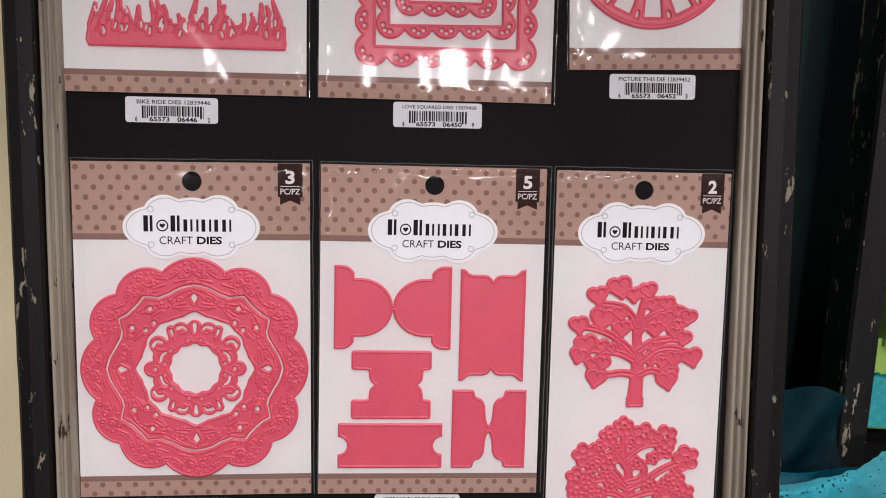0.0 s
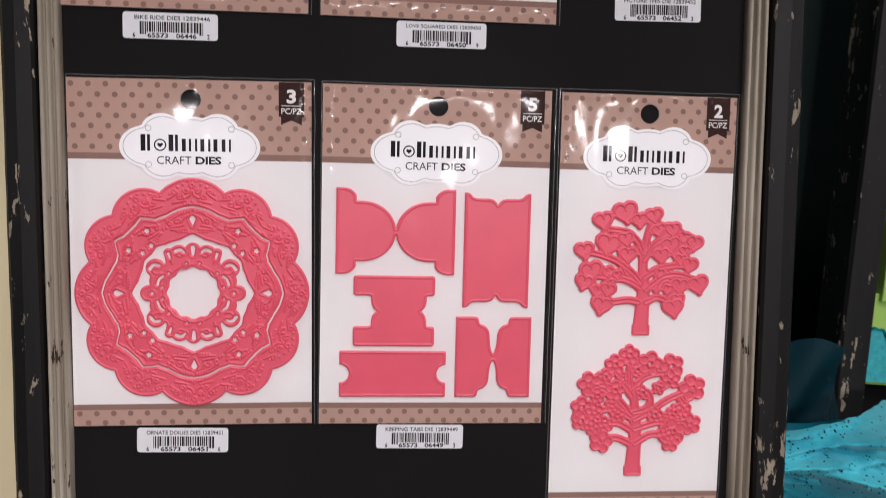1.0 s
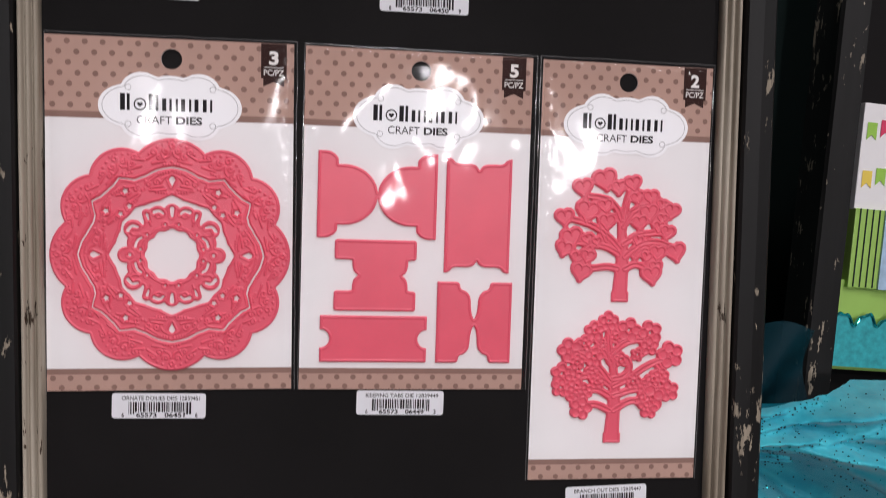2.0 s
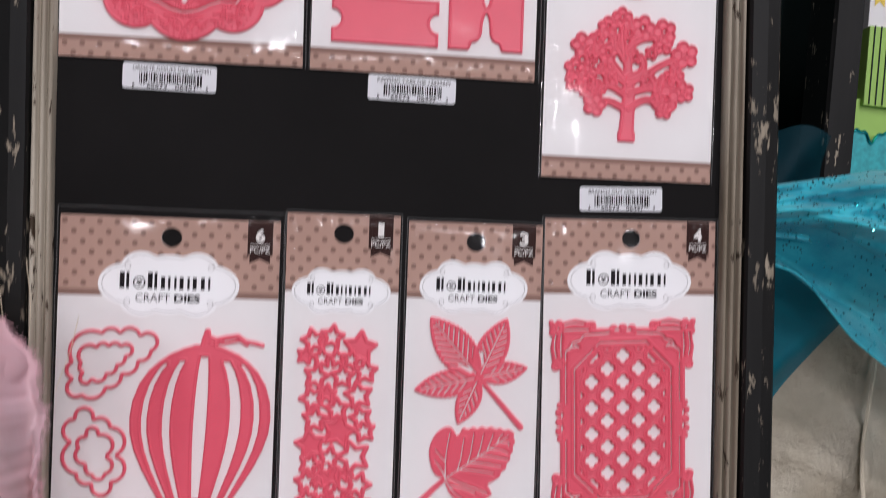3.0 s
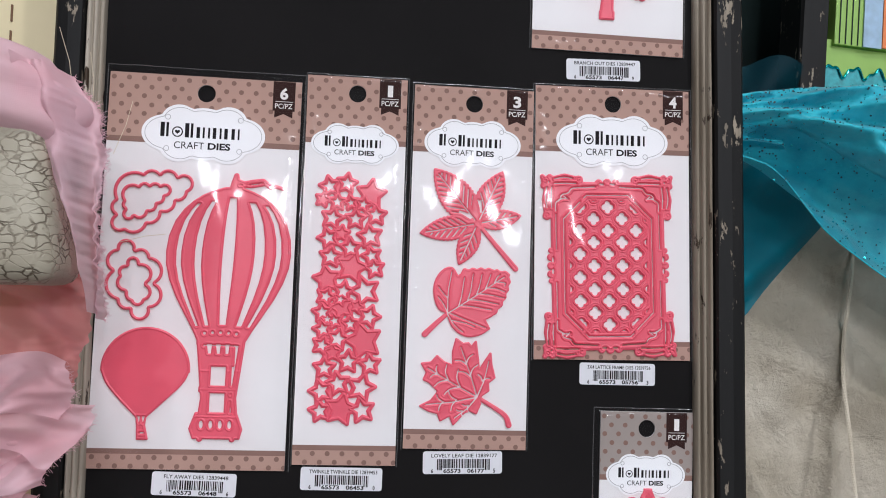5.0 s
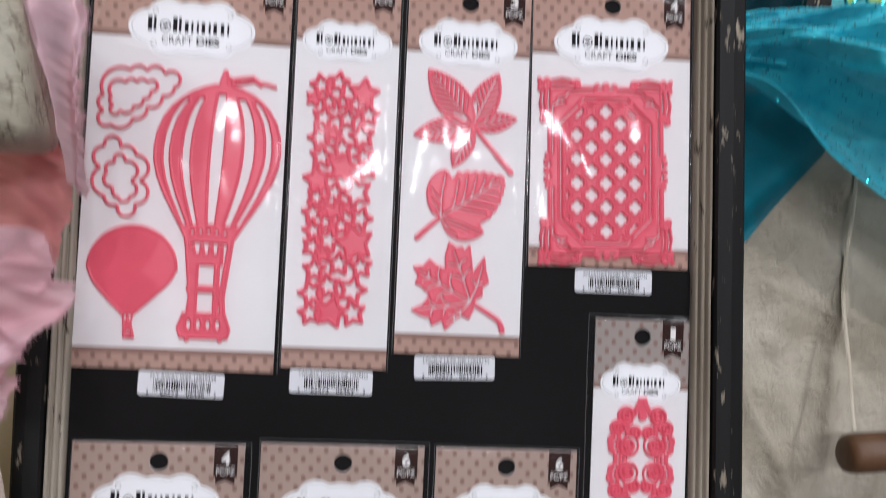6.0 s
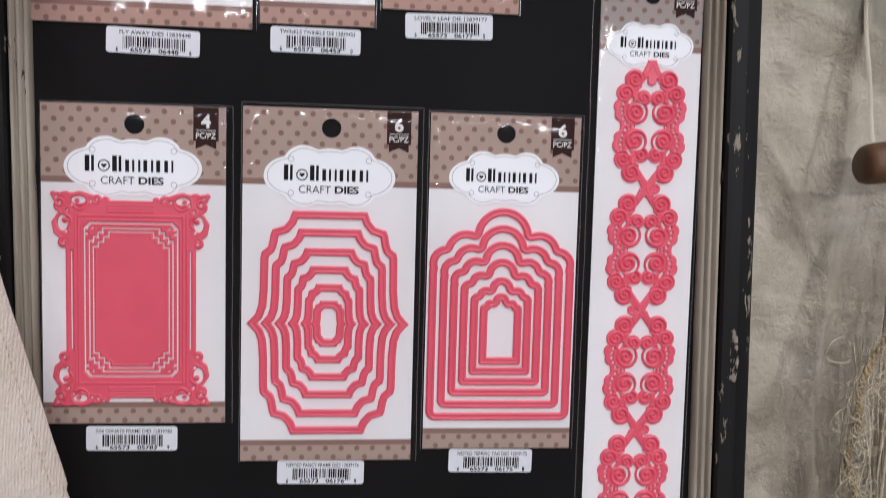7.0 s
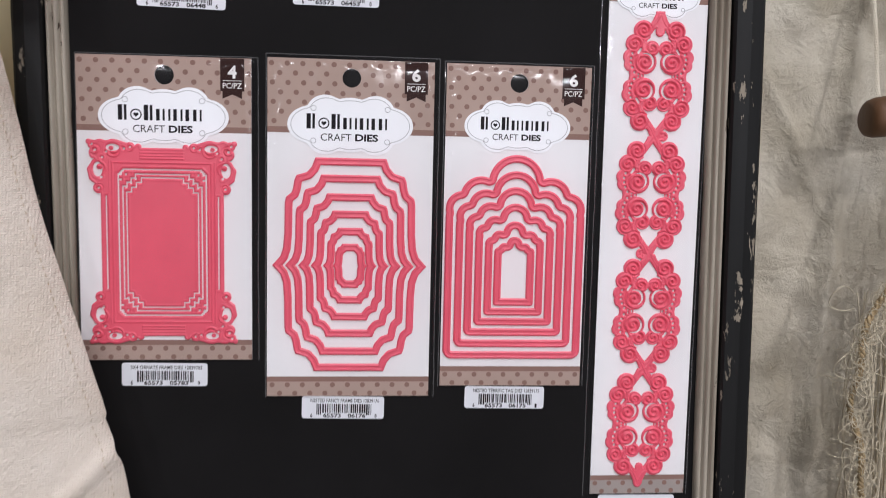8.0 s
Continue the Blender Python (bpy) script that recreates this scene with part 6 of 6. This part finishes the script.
def second_board():
    lean = pose(0.36, 0.2, 1.33, 0, 4.0, 0)
    root = tagged(empty("card_display", lean), "second black-framed board with bright printed cards, half hidden", "display board")
    part("outer_rail", rail_bm([(-0.014, 0.04), (-0.014, 0.003), (-0.012, 0.0), (0.011, 0.0), (0.014, 0.005), (0.015, 0.04)], -1.33, 0.6, 80, 0.0006, 31), BLACK_WOOD, root, "black painted rail chipped to bare wood")
    part("panel", box_bm((0.015, 0.025, -1.28), (0.45, 0.036, 0.55)), PANEL, root)
    part("outer_rail", box_bm((0.45, 0.0, -1.33), (0.476, 0.04, 0.6), 0.003), BLACK_WOOD, root)

    def card(x0, z0, x1, z1, y, mat, label):
        ob = tagged(empty("printed_card", lean @ pose(x0, y, z0)), label, "card", "printed cards")
        part("sheet", box_bm((0, 0, 0), (x1 - x0, 0.025 - y, z1 - z0), 0.0008), mat, ob)
        return ob

    card(0.016, -0.050, 0.14, 0.028, 0.017, GREEN_CARD, "plain leaf-green printed card on the second board")
    ob = card(0.025, 0.022, 0.14, 0.090, 0.012, GREEN_CARD, "striped green, blue and orange printed card")
    part("blue_panel", box_bm((0.027, -0.002, 0.0), (0.045, -0.0002, 0.068)), BLUE_CARD, ob)
    part("orange_panel", box_bm((0.046, -0.002, 0.001), (0.122, -0.0002, 0.068)), ORANGE_CARD, ob)
    for k in range(4):
        part("stripe", box_bm((0.004 + 0.006 * k, -0.0012, 0.001), (0.0047 + 0.006 * k, -0.0001, 0.068)), NIGHT, ob)
    ob = card(0.025, 0.088, 0.14, 0.180, 0.015, PAPER, "white printed card with rows of small bunting flags")
    for j in range(2):
        for k in range(8):
            bm = bmesh.new()
            x, z = 0.004 + 0.0125 * k, 0.040 + 0.041 * j - 0.0006 * (k - 3) ** 2
            bm.faces.new([bm.verts.new(p) for p in ((x, -0.0006, z), (x, -0.0006, z - 0.015), (x + 0.0045, -0.0006, z - 0.0105), (x + 0.009, -0.0006, z - 0.015), (x + 0.009, -0.0006, z))])
            part("flag", bm, BUNTING[(j + k) % 3], ob)
    edge = tagged(empty("card_trim", lean @ pose(0.016, 0.009, 0)), "wavy turquoise glitter trim along the cards", "trim")
    crest = [(0.001 * k, -0.004 + 0.0045 * math.sin(0.28 * k) + 0.002 * math.sin(0.61 * k + 1)) for k in range(121)]
    bm = bmesh.new()
    rows = [[bm.verts.new((x, y, z)) for x, top in crest for z in (top, -0.046)] for y in (0, 0.003)]
    for k in range(120):
        i = 2 * k
        bm.faces.new((rows[0][i], rows[0][i + 1], rows[0][i + 3], rows[0][i + 2]))
        bm.faces.new((rows[1][i + 2], rows[1][i + 3], rows[1][i + 1], rows[1][i]))
        bm.faces.new((rows[0][i], rows[0][i + 2], rows[1][i + 2], rows[1][i]))
        bm.faces.new((rows[0][i + 1], rows[1][i + 1], rows[1][i + 3], rows[0][i + 3]))
    part("wave_band", bm, AQUA, edge)
    part("crest_edge", tube_bm([(x, -0.001, z) for x, z in crest], 0.0011, 6), GLITTER, edge)


def along(x, knots):
    """Straight lines from knot to knot (x, value)."""
    for (xa, va), (xb, vb) in zip(knots, knots[1:]):
        if x <= xb:
            return va + (vb - va) * max(0, (x - xa) / (xb - xa))
    return knots[-1][1]


def tulle():
    root = tagged(empty("tulle_swag", pose(0, 0, 0)), "glittering turquoise tulle draped beside the frame", "fabric")
    top = ((0.18, 1.262), (0.24, 1.270), (0.30, 1.279), (0.345, 1.287), (0.42, 1.288), (0.55, 1.275))
    crease = ((0.18, 1.236), (0.25, 1.239), (0.283, 1.2356), (0.3155, 1.2227), (0.361, 1.197), (0.45, 1.17), (0.55, 1.16))
    hem = ((0.18, 1.222), (0.237, 1.216), (0.255, 1.210), (0.269, 1.199), (0.3016, 1.167), (0.361, 1.124), (0.45, 1.075), (0.55, 1.05))

    def front(u, v):
        x = 0.185 + 0.35 * u
        z0, z1 = along(x, top), along(x, crease) - 0.004
        z = z0 + (z1 - z0) * v
        far = min(1, max(0, (x - 0.20) / 0.16))
        y = 0.118 - 0.034 * math.sin(math.pi * min(1, v * 1.05)) ** 0.8 * (0.35 + far)
        y += (0.009 * math.sin(12 * v - 30 * (x - 0.2)) + 0.005 * math.sin(27 * v + 55 * (x - 0.2))) * (0.3 + far) + 0.006 * noise.noise((x * 30, v * 3.2, 2.0)) + 0.003 * noise.noise((x * 130, v * 12, 5.0)) + 0.004 * abs(noise.noise((x * 45 + v * 3, v * 6, 9.0)))
        return (x, y, z)

    def fold(u, v):
        x = 0.19 + 0.34 * u
        z0, z1 = along(x, crease) + 0.006, along(x, hem)
        z = z0 + (z1 - z0) * v
        y = 0.100 + 0.040 * math.sin(math.pi * v) * (1 - 0.5 * v) + 0.008 * math.sin(9 * v + 40 * (x - 0.2)) * v + 0.005 * noise.noise((x * 26, v * 4, 6.0)) - 0.010 * v ** 6
        return (x, y, z)

    side = ((1.090, 0.262), (1.100, 0.276), (1.174, 0.338), (1.27, 0.36))

    def tail(u, v):
        z = 1.268 - 0.168 * v - 0.004 * u
        x = 0.195 + (along(z, side) - 0.195) * u
        return (x, 0.158 + 0.007 * math.sin(9 * u + 6 * v) + 0.004 * noise.noise((x * 20, z * 20, 3)), z)

    def back(u, v):
        x = 0.188 + 0.15 * u
        z0 = 1.300 + 0.022 * math.sin(min(1, u * 1.5) * 1.5) + 0.004 * math.sin(17 * u)
        return (x, 0.185 + 0.010 * math.sin(12 * u + 5 * v), z0 + (1.24 - z0) * v)

    main = part("drape", sheet_bm(120, 70, front), TULLE, root, "shiny turquoise drape", True)
    # fold, tail and back layer carry their shade in the material colour
    part("under_fold", sheet_bm(90, 50, fold), TULLE_FOLD_SHADE, root, "turquoise fold, shade in its colour", True)
    part("tail", sheet_bm(30, 40, tail), TULLE_TAIL_SHADE, root, "sheer turquoise tail, shade in its colour", True)
    part("back_layer", sheet_bm(40, 40, back), TULLE_BACK_SHADE, root, "sheer turquoise back layer, deep shade in its colour", True)
    part("hem_edge", tube_bm([fold(k / 60, 1.0) for k in range(61)], 0.0007, 5), TULLE, root, "thin bright rolled hem")
    rnd = random.Random(8)
    for fn, count, name in ((front, 760, "glitter"), (fold, 360, "glitter")):
        bm = bmesh.new()
        for _ in range(count):
            u, v = rnd.random(), rnd.random()
            p = Vector(fn(u, v)) + Vector((0, -0.0012, 0))
            r = rnd.uniform(0.0003, 0.0008)
            q = Euler((rnd.uniform(0.9, 2.2), rnd.uniform(-0.6, 0.6), rnd.random() * 6)).to_matrix()
            bm.faces.new([bm.verts.new(p + q @ Vector((r * math.cos(a), r * math.sin(a), 0))) for a in (0, 1.05, 2.1, 3.14, 4.19, 5.24)])
        tagged(part(name, bm, GLITTER, main), kind="stuff")
    bm = bmesh.new()
    for k in range(760):
        u, v = rnd.random(), rnd.random()
        p = Vector((front if k % 3 else fold)(u, v)) + Vector((0, -0.001, 0))
        r = rnd.uniform(0.0004, 0.0009)
        bm.faces.new([bm.verts.new(p + Vector((r * math.cos(a), 0, r * math.sin(a)))) for a in (0, 1.05, 2.1, 3.14, 4.19, 5.24)])
    tagged(part("sequin", bm, UNLIT_SEQUIN, main), kind="stuff")


def chiffon():
    root = tagged(empty("chiffon_wrap", pose(0, 0, 0)), "frayed pink chiffon ribbon wound round a weathered wooden arm", "fabric")

    def ragged(edge, z, seed):
        return edge + 0.0028 * noise.noise((z * 95, seed, 1)) + 0.0016 * noise.noise((z * 320, seed, 2))

    def knot(u, v):
        a, b = math.pi * (2 * u), math.pi * (v - 0.5)
        n = 1 + 0.10 * noise.noise((3 * math.cos(a) * math.cos(b), 3 * math.sin(b), 3 * math.sin(a) * math.cos(b))) + 0.05 * math.sin(9 * b + 3 * a)
        x = -0.226 + 0.062 * math.cos(b) * math.cos(a) * n
        return (x, -0.140 + 0.030 * math.cos(b) * math.sin(a) * n, 1.187 + 0.029 * math.sin(b) * n - 0.22 * (x + 0.226))

    left_side = ((1.03, -0.170), (1.106, -0.166), (1.128, -0.169), (1.1425, -0.1735), (1.162, -0.180), (1.179, -0.188), (1.21, -0.192))
    right_side = ((1.03, -0.168), (1.09, -0.166), (1.106, -0.1635), (1.133, -0.1605), (1.157, -0.1572), (1.172, -0.1585), (1.184, -0.1615), (1.194, -0.173), (1.21, -0.185))

    def flap(u, v):
        z = 1.196 - 0.104 * v
        lo, hi = along(z, left_side), ragged(along(z, right_side), z, 4)
        return (lo + (hi - lo) * u, -0.164 + 0.018 * u + 0.006 * math.sin(8 * u + 5 * v) + 0.045 * v * v + 0.0035 * noise.noise((u * 5, v * 9, 7)), z + 0.004 * (0.5 - u))

    lower_side = ((1.03, -0.192), (1.05, -0.185), (1.074, -0.179), (1.089, -0.1712), (1.100, -0.1707), (1.112, -0.180), (1.14, -0.188))

    def lower(u, v):
        z = 1.120 - 0.063 * v
        hi = ragged(along(z, lower_side), z, 11)
        return (-0.30 + (hi + 0.30) * u, -0.100 + 0.006 * math.sin(13 * (u + 0.75 * (1 - v) ** 1.6)) + 0.0035 * math.sin(31 * (u + 0.6 * (1 - v) ** 1.4) + 1.0) + 0.010 * v + 0.006 * noise.noise((u * 6, v * 5, 9)), z)

    def frill(k):
        tip = (-0.1775, -0.173, -0.1765, -0.189, -0.192)[k]

        def fn(u, v):
            z = 1.080 - 0.015 * k - 0.026 * v - 0.010 * u + 0.004 * math.sin(9 * u + 2 * k)
            hi = ragged(tip + 0.006 * math.sin(2.6 * v + k) - 0.006 * v, z, 20 + k)
            return (-0.29 + (hi + 0.29) * u, -0.108 + 0.005 * k + 0.006 * math.sin(17 * u + 2.3 * k + 4 * v) - 0.010 * v + 0.006 * noise.noise((u * 10, v * 4, k)), z)
        return fn

    part("knot", sheet_bm(60, 40, knot), CHIFFON, root, "puffed pink knot", True)
    part("flap", sheet_bm(40, 160, flap), CHIFFON, root, "frayed hanging flap", True)
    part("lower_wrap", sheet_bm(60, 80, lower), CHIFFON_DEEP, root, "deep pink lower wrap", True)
    for k in range(5):
        part("frill", sheet_bm(50, 40, frill(k)), CHIFFON, root, "torn pink frill", True)
    rnd = random.Random(3)
    bm = bmesh.new()
    for k in range(620):
        v = rnd.random()
        p = Vector(flap(1, v)) if k % 3 else Vector(frill(k % 5)(1, v))
        d = Vector((rnd.uniform(0.4, 1), rnd.uniform(-0.3, 0.3), rnd.uniform(-0.7, 0.7))).normalized() * rnd.uniform(0.001, 0.0036)
        p = p - d * 0.2
        tube_bm([p, p + d * 0.5 + Vector((0, 0, rnd.uniform(-0.0006, 0.0006))), p + d], 0.00010, 3, bm)
    tagged(part("fray", bm, CHIFFON, root), kind="stuff")
    bm = bmesh.new()
    for a, b in (((-0.175, -0.13, 1.186), (-0.186, -0.12, 1.222)), ((-0.170, -0.12, 1.182), (-0.175, -0.11, 1.214)), ((-0.158, -0.11, 1.126), (-0.140, -0.10, 1.131)), ((-0.160, -0.12, 1.165), (-0.155, -0.11, 1.192))):
        a, b = Vector(a), Vector(b)
        tube_bm([a, (a + b) / 2 + Vector((0.0012, 0, 0.001)), b], 0.00013, 4, bm)
    tagged(part("loose_thread", bm, THREAD, root), kind="stuff")


def wooden_arm():
    root = tagged(empty("weathered_post", pose(0, 0, 0)), "chunky wooden arm in crackled cream paint", "post")
    bm = box_bm((-0.40, -0.160, 1.105), (-0.1745, -0.115, 1.185), 0.012, 5)
    for v in bm.verts:
        v.co.x += 0.005 * (1.145 - v.co.z) / 0.04 * (1 if v.co.x > -0.3 else 0)
        v.co.y += 0.0015 * noise.noise(v.co * 40)
    part("block", bm, CRACKLE, root, "", True)


def canvas():
    def edge(z):
        return -0.1610 - 0.004 * min(1, max(0, (z - 0.78) / 0.05)) - 0.004 * min(1, max(0, (0.752 - z) / 0.025)) - 0.255 * (z - 0.72) + 0.10 * (z - 0.72) ** 2 + 0.0025 * math.sin((z - 0.70) * 60) * (1 if z < 0.77 else 0.3)

    def where(u, v):
        z = 1.10 - 0.75 * v
        r = edge(z)
        x = -0.42 + (r + 0.42) * u
        y = -0.052 - 0.05 * (1 - u) - 0.018 * math.sqrt(max(0, 1 - u)) + 0.006 * math.sin(10 * u + 8 * v) * (1 - u) + 0.0022 * noise.noise((x * 30, 0, z * 22)) + 0.012 * u ** 12
        y -= 0.005 * math.exp(-((z - 0.752 + 0.75 * (r - x)) / 0.004) ** 2) * u
        return (x, y, z)
    root = tagged(empty("canvas_apron", pose(0, 0, 0)), "plain cream canvas cloth with a stitched hem", "fabric")
    part("cloth", sheet_bm(110, 240, where), CANVAS, root, "", True)
    bm = bmesh.new()
    for k in range(170):
        v0 = 0.02 + k * 0.0053
        a, b = Vector(where(0.978, v0)), Vector(where(0.978, v0 + 0.0024))
        off = Vector((0, -0.0006, 0))
        tube_bm([a + off, b + off], 0.00016, 4, bm)
    part("hem_stitching", bm, TWINE, root, "thin beige hem stitches")


def twine():
    root = tagged(empty("twine_bundle", pose(0, 0, 0)), "bundle of jute twine and loose threads hanging from a wooden peg", "twine")
    knob = bmesh.new()
    prof = ((0.0, 0.0105), (0.002, 0.0135), (0.005, 0.0146), (0.012, 0.0150), (0.030, 0.0146), (0.12, 0.0146))
    rows = [[knob.verts.new((0.3285 + d, 0.112 - 0.25 * d + r * math.cos(a), 0.9375 + 0.12 * d + r * math.sin(a))) for a in (2 * math.pi * k / 20 for k in range(20))] for d, r in prof]
    for a, b in zip(rows, rows[1:]):
        for k in range(20):
            knob.faces.new((a[k], a[(k + 1) % 20], b[(k + 1) % 20], b[k]))
    knob.faces.new(rows[0]), knob.faces.new(rows[-1])
    tw_dowel = tagged(part("wooden_dowel", knob, SPOOL, None, "", True), "thick brown wooden dowel end", "dowel")
    part("bracket", box_bm((0.415, 0.09, 0.925), (0.435, 0.226, 0.955), 0.002), SPOOL, tw_dowel)
    path = [Vector((0.374 - 0.022 * k / 9, 0.100 - 0.015 * k / 9, 0.928 - 0.09 * k / 9)) for k in range(9)]
    for k in range(60):
        q = k / 59
        path.append(Vector((0.352 - 0.038 * math.sin(min(1, q * 3.2) * 1.57) + 0.030 * max(0, q - 0.35) + 0.002 * math.sin(k * 0.45), 0.085 + 0.004 * math.sin(k * 0.3), 0.838 - 0.235 * q - 0.012 * math.sin(min(1, q * 4) * 1.57))))
    for strand in range(3):
        pts = []
        for k in range(len(path) * 4 - 4):
            i, f = divmod(k / 4, 1)
            p = path[int(i)].lerp(path[int(i) + 1], f)
            a = k * 0.55 + strand * 2.094
            pts.append(p + Vector((0.0013 * math.cos(a), 0.0013 * math.sin(a), 0)))
        part("rope_strand", tube_bm(pts, 0.0014, 6), TWINE, root, "twisted jute strand", True)
    rnd = random.Random(12)
    bm = bmesh.new()
    for k in range(300):
        i = rnd.randrange(12, 66)
        p, d = path[i].copy(), Vector((rnd.uniform(-1, 1.2), rnd.uniform(-0.5, 0.3), rnd.uniform(-0.6, 0.6)))
        pts = []
        turn = rnd.choice((-1, 1)) * rnd.uniform(0.25, 0.7)
        for _ in range(14):
            pts.append(p.copy())
            p = p + d.normalized() * rnd.uniform(0.0016, 0.0034)
            d = Matrix.Rotation(turn, 3, "Y") @ d
            d.z -= 0.08
        tube_bm(pts, rnd.uniform(0.00014, 0.00036), 4, bm)
    for loop in range(3):
        c = Vector((0.303 + 0.006 * loop, 0.086, 0.808 - 0.05 * loop))
        tube_bm([c + Vector((0.010 * math.cos(a), 0.003 * math.sin(2 * a), 0.009 * math.sin(a))) for a in (0.4 + 0.28 * q for q in range(19))], 0.00045, 5, bm)
    tagged(part("loose_threads", bm, THREAD, root), kind="stuff")
    # thick fringe, strand by strand from the dowel down; mostly unseen, added for shade
    fringe = bmesh.new()
    for k in range(90):
        x, y, z0 = rnd.uniform(0.345, 0.44), rnd.uniform(0.088, 0.112), rnd.uniform(0.82, 0.88)
        lean, wave = rnd.uniform(-0.05, 0.02), rnd.uniform(0.0008, 0.003)
        tube_bm([(x + lean * 0.02 * q + wave * math.sin(q * rnd.uniform(0.5, 0.7) + k), y + 0.6 * wave * math.cos(q * 0.8 + k), z0 - 0.02 * q) for q in range(18)], rnd.uniform(0.0004, 0.0010), 4, fringe)
    tagged(part("fringe", fringe, THREAD, root), kind="stuff")
    for k in range(14):
        x = 0.322 + 0.005 * k
        pts = [(x + 0.004 * math.sin(q * 0.5 + k) - 0.0006 * q * (k % 3), 0.10 + 0.004 * (k % 3), 0.81 - 0.012 * q) for q in range(20)]
        part("thread_hank", tube_bm(pts, 0.0006, 5), THREAD, root)


cream_board()
linen()
second_board()
tulle()
wooden_arm()
chiffon()
canvas()
twine()
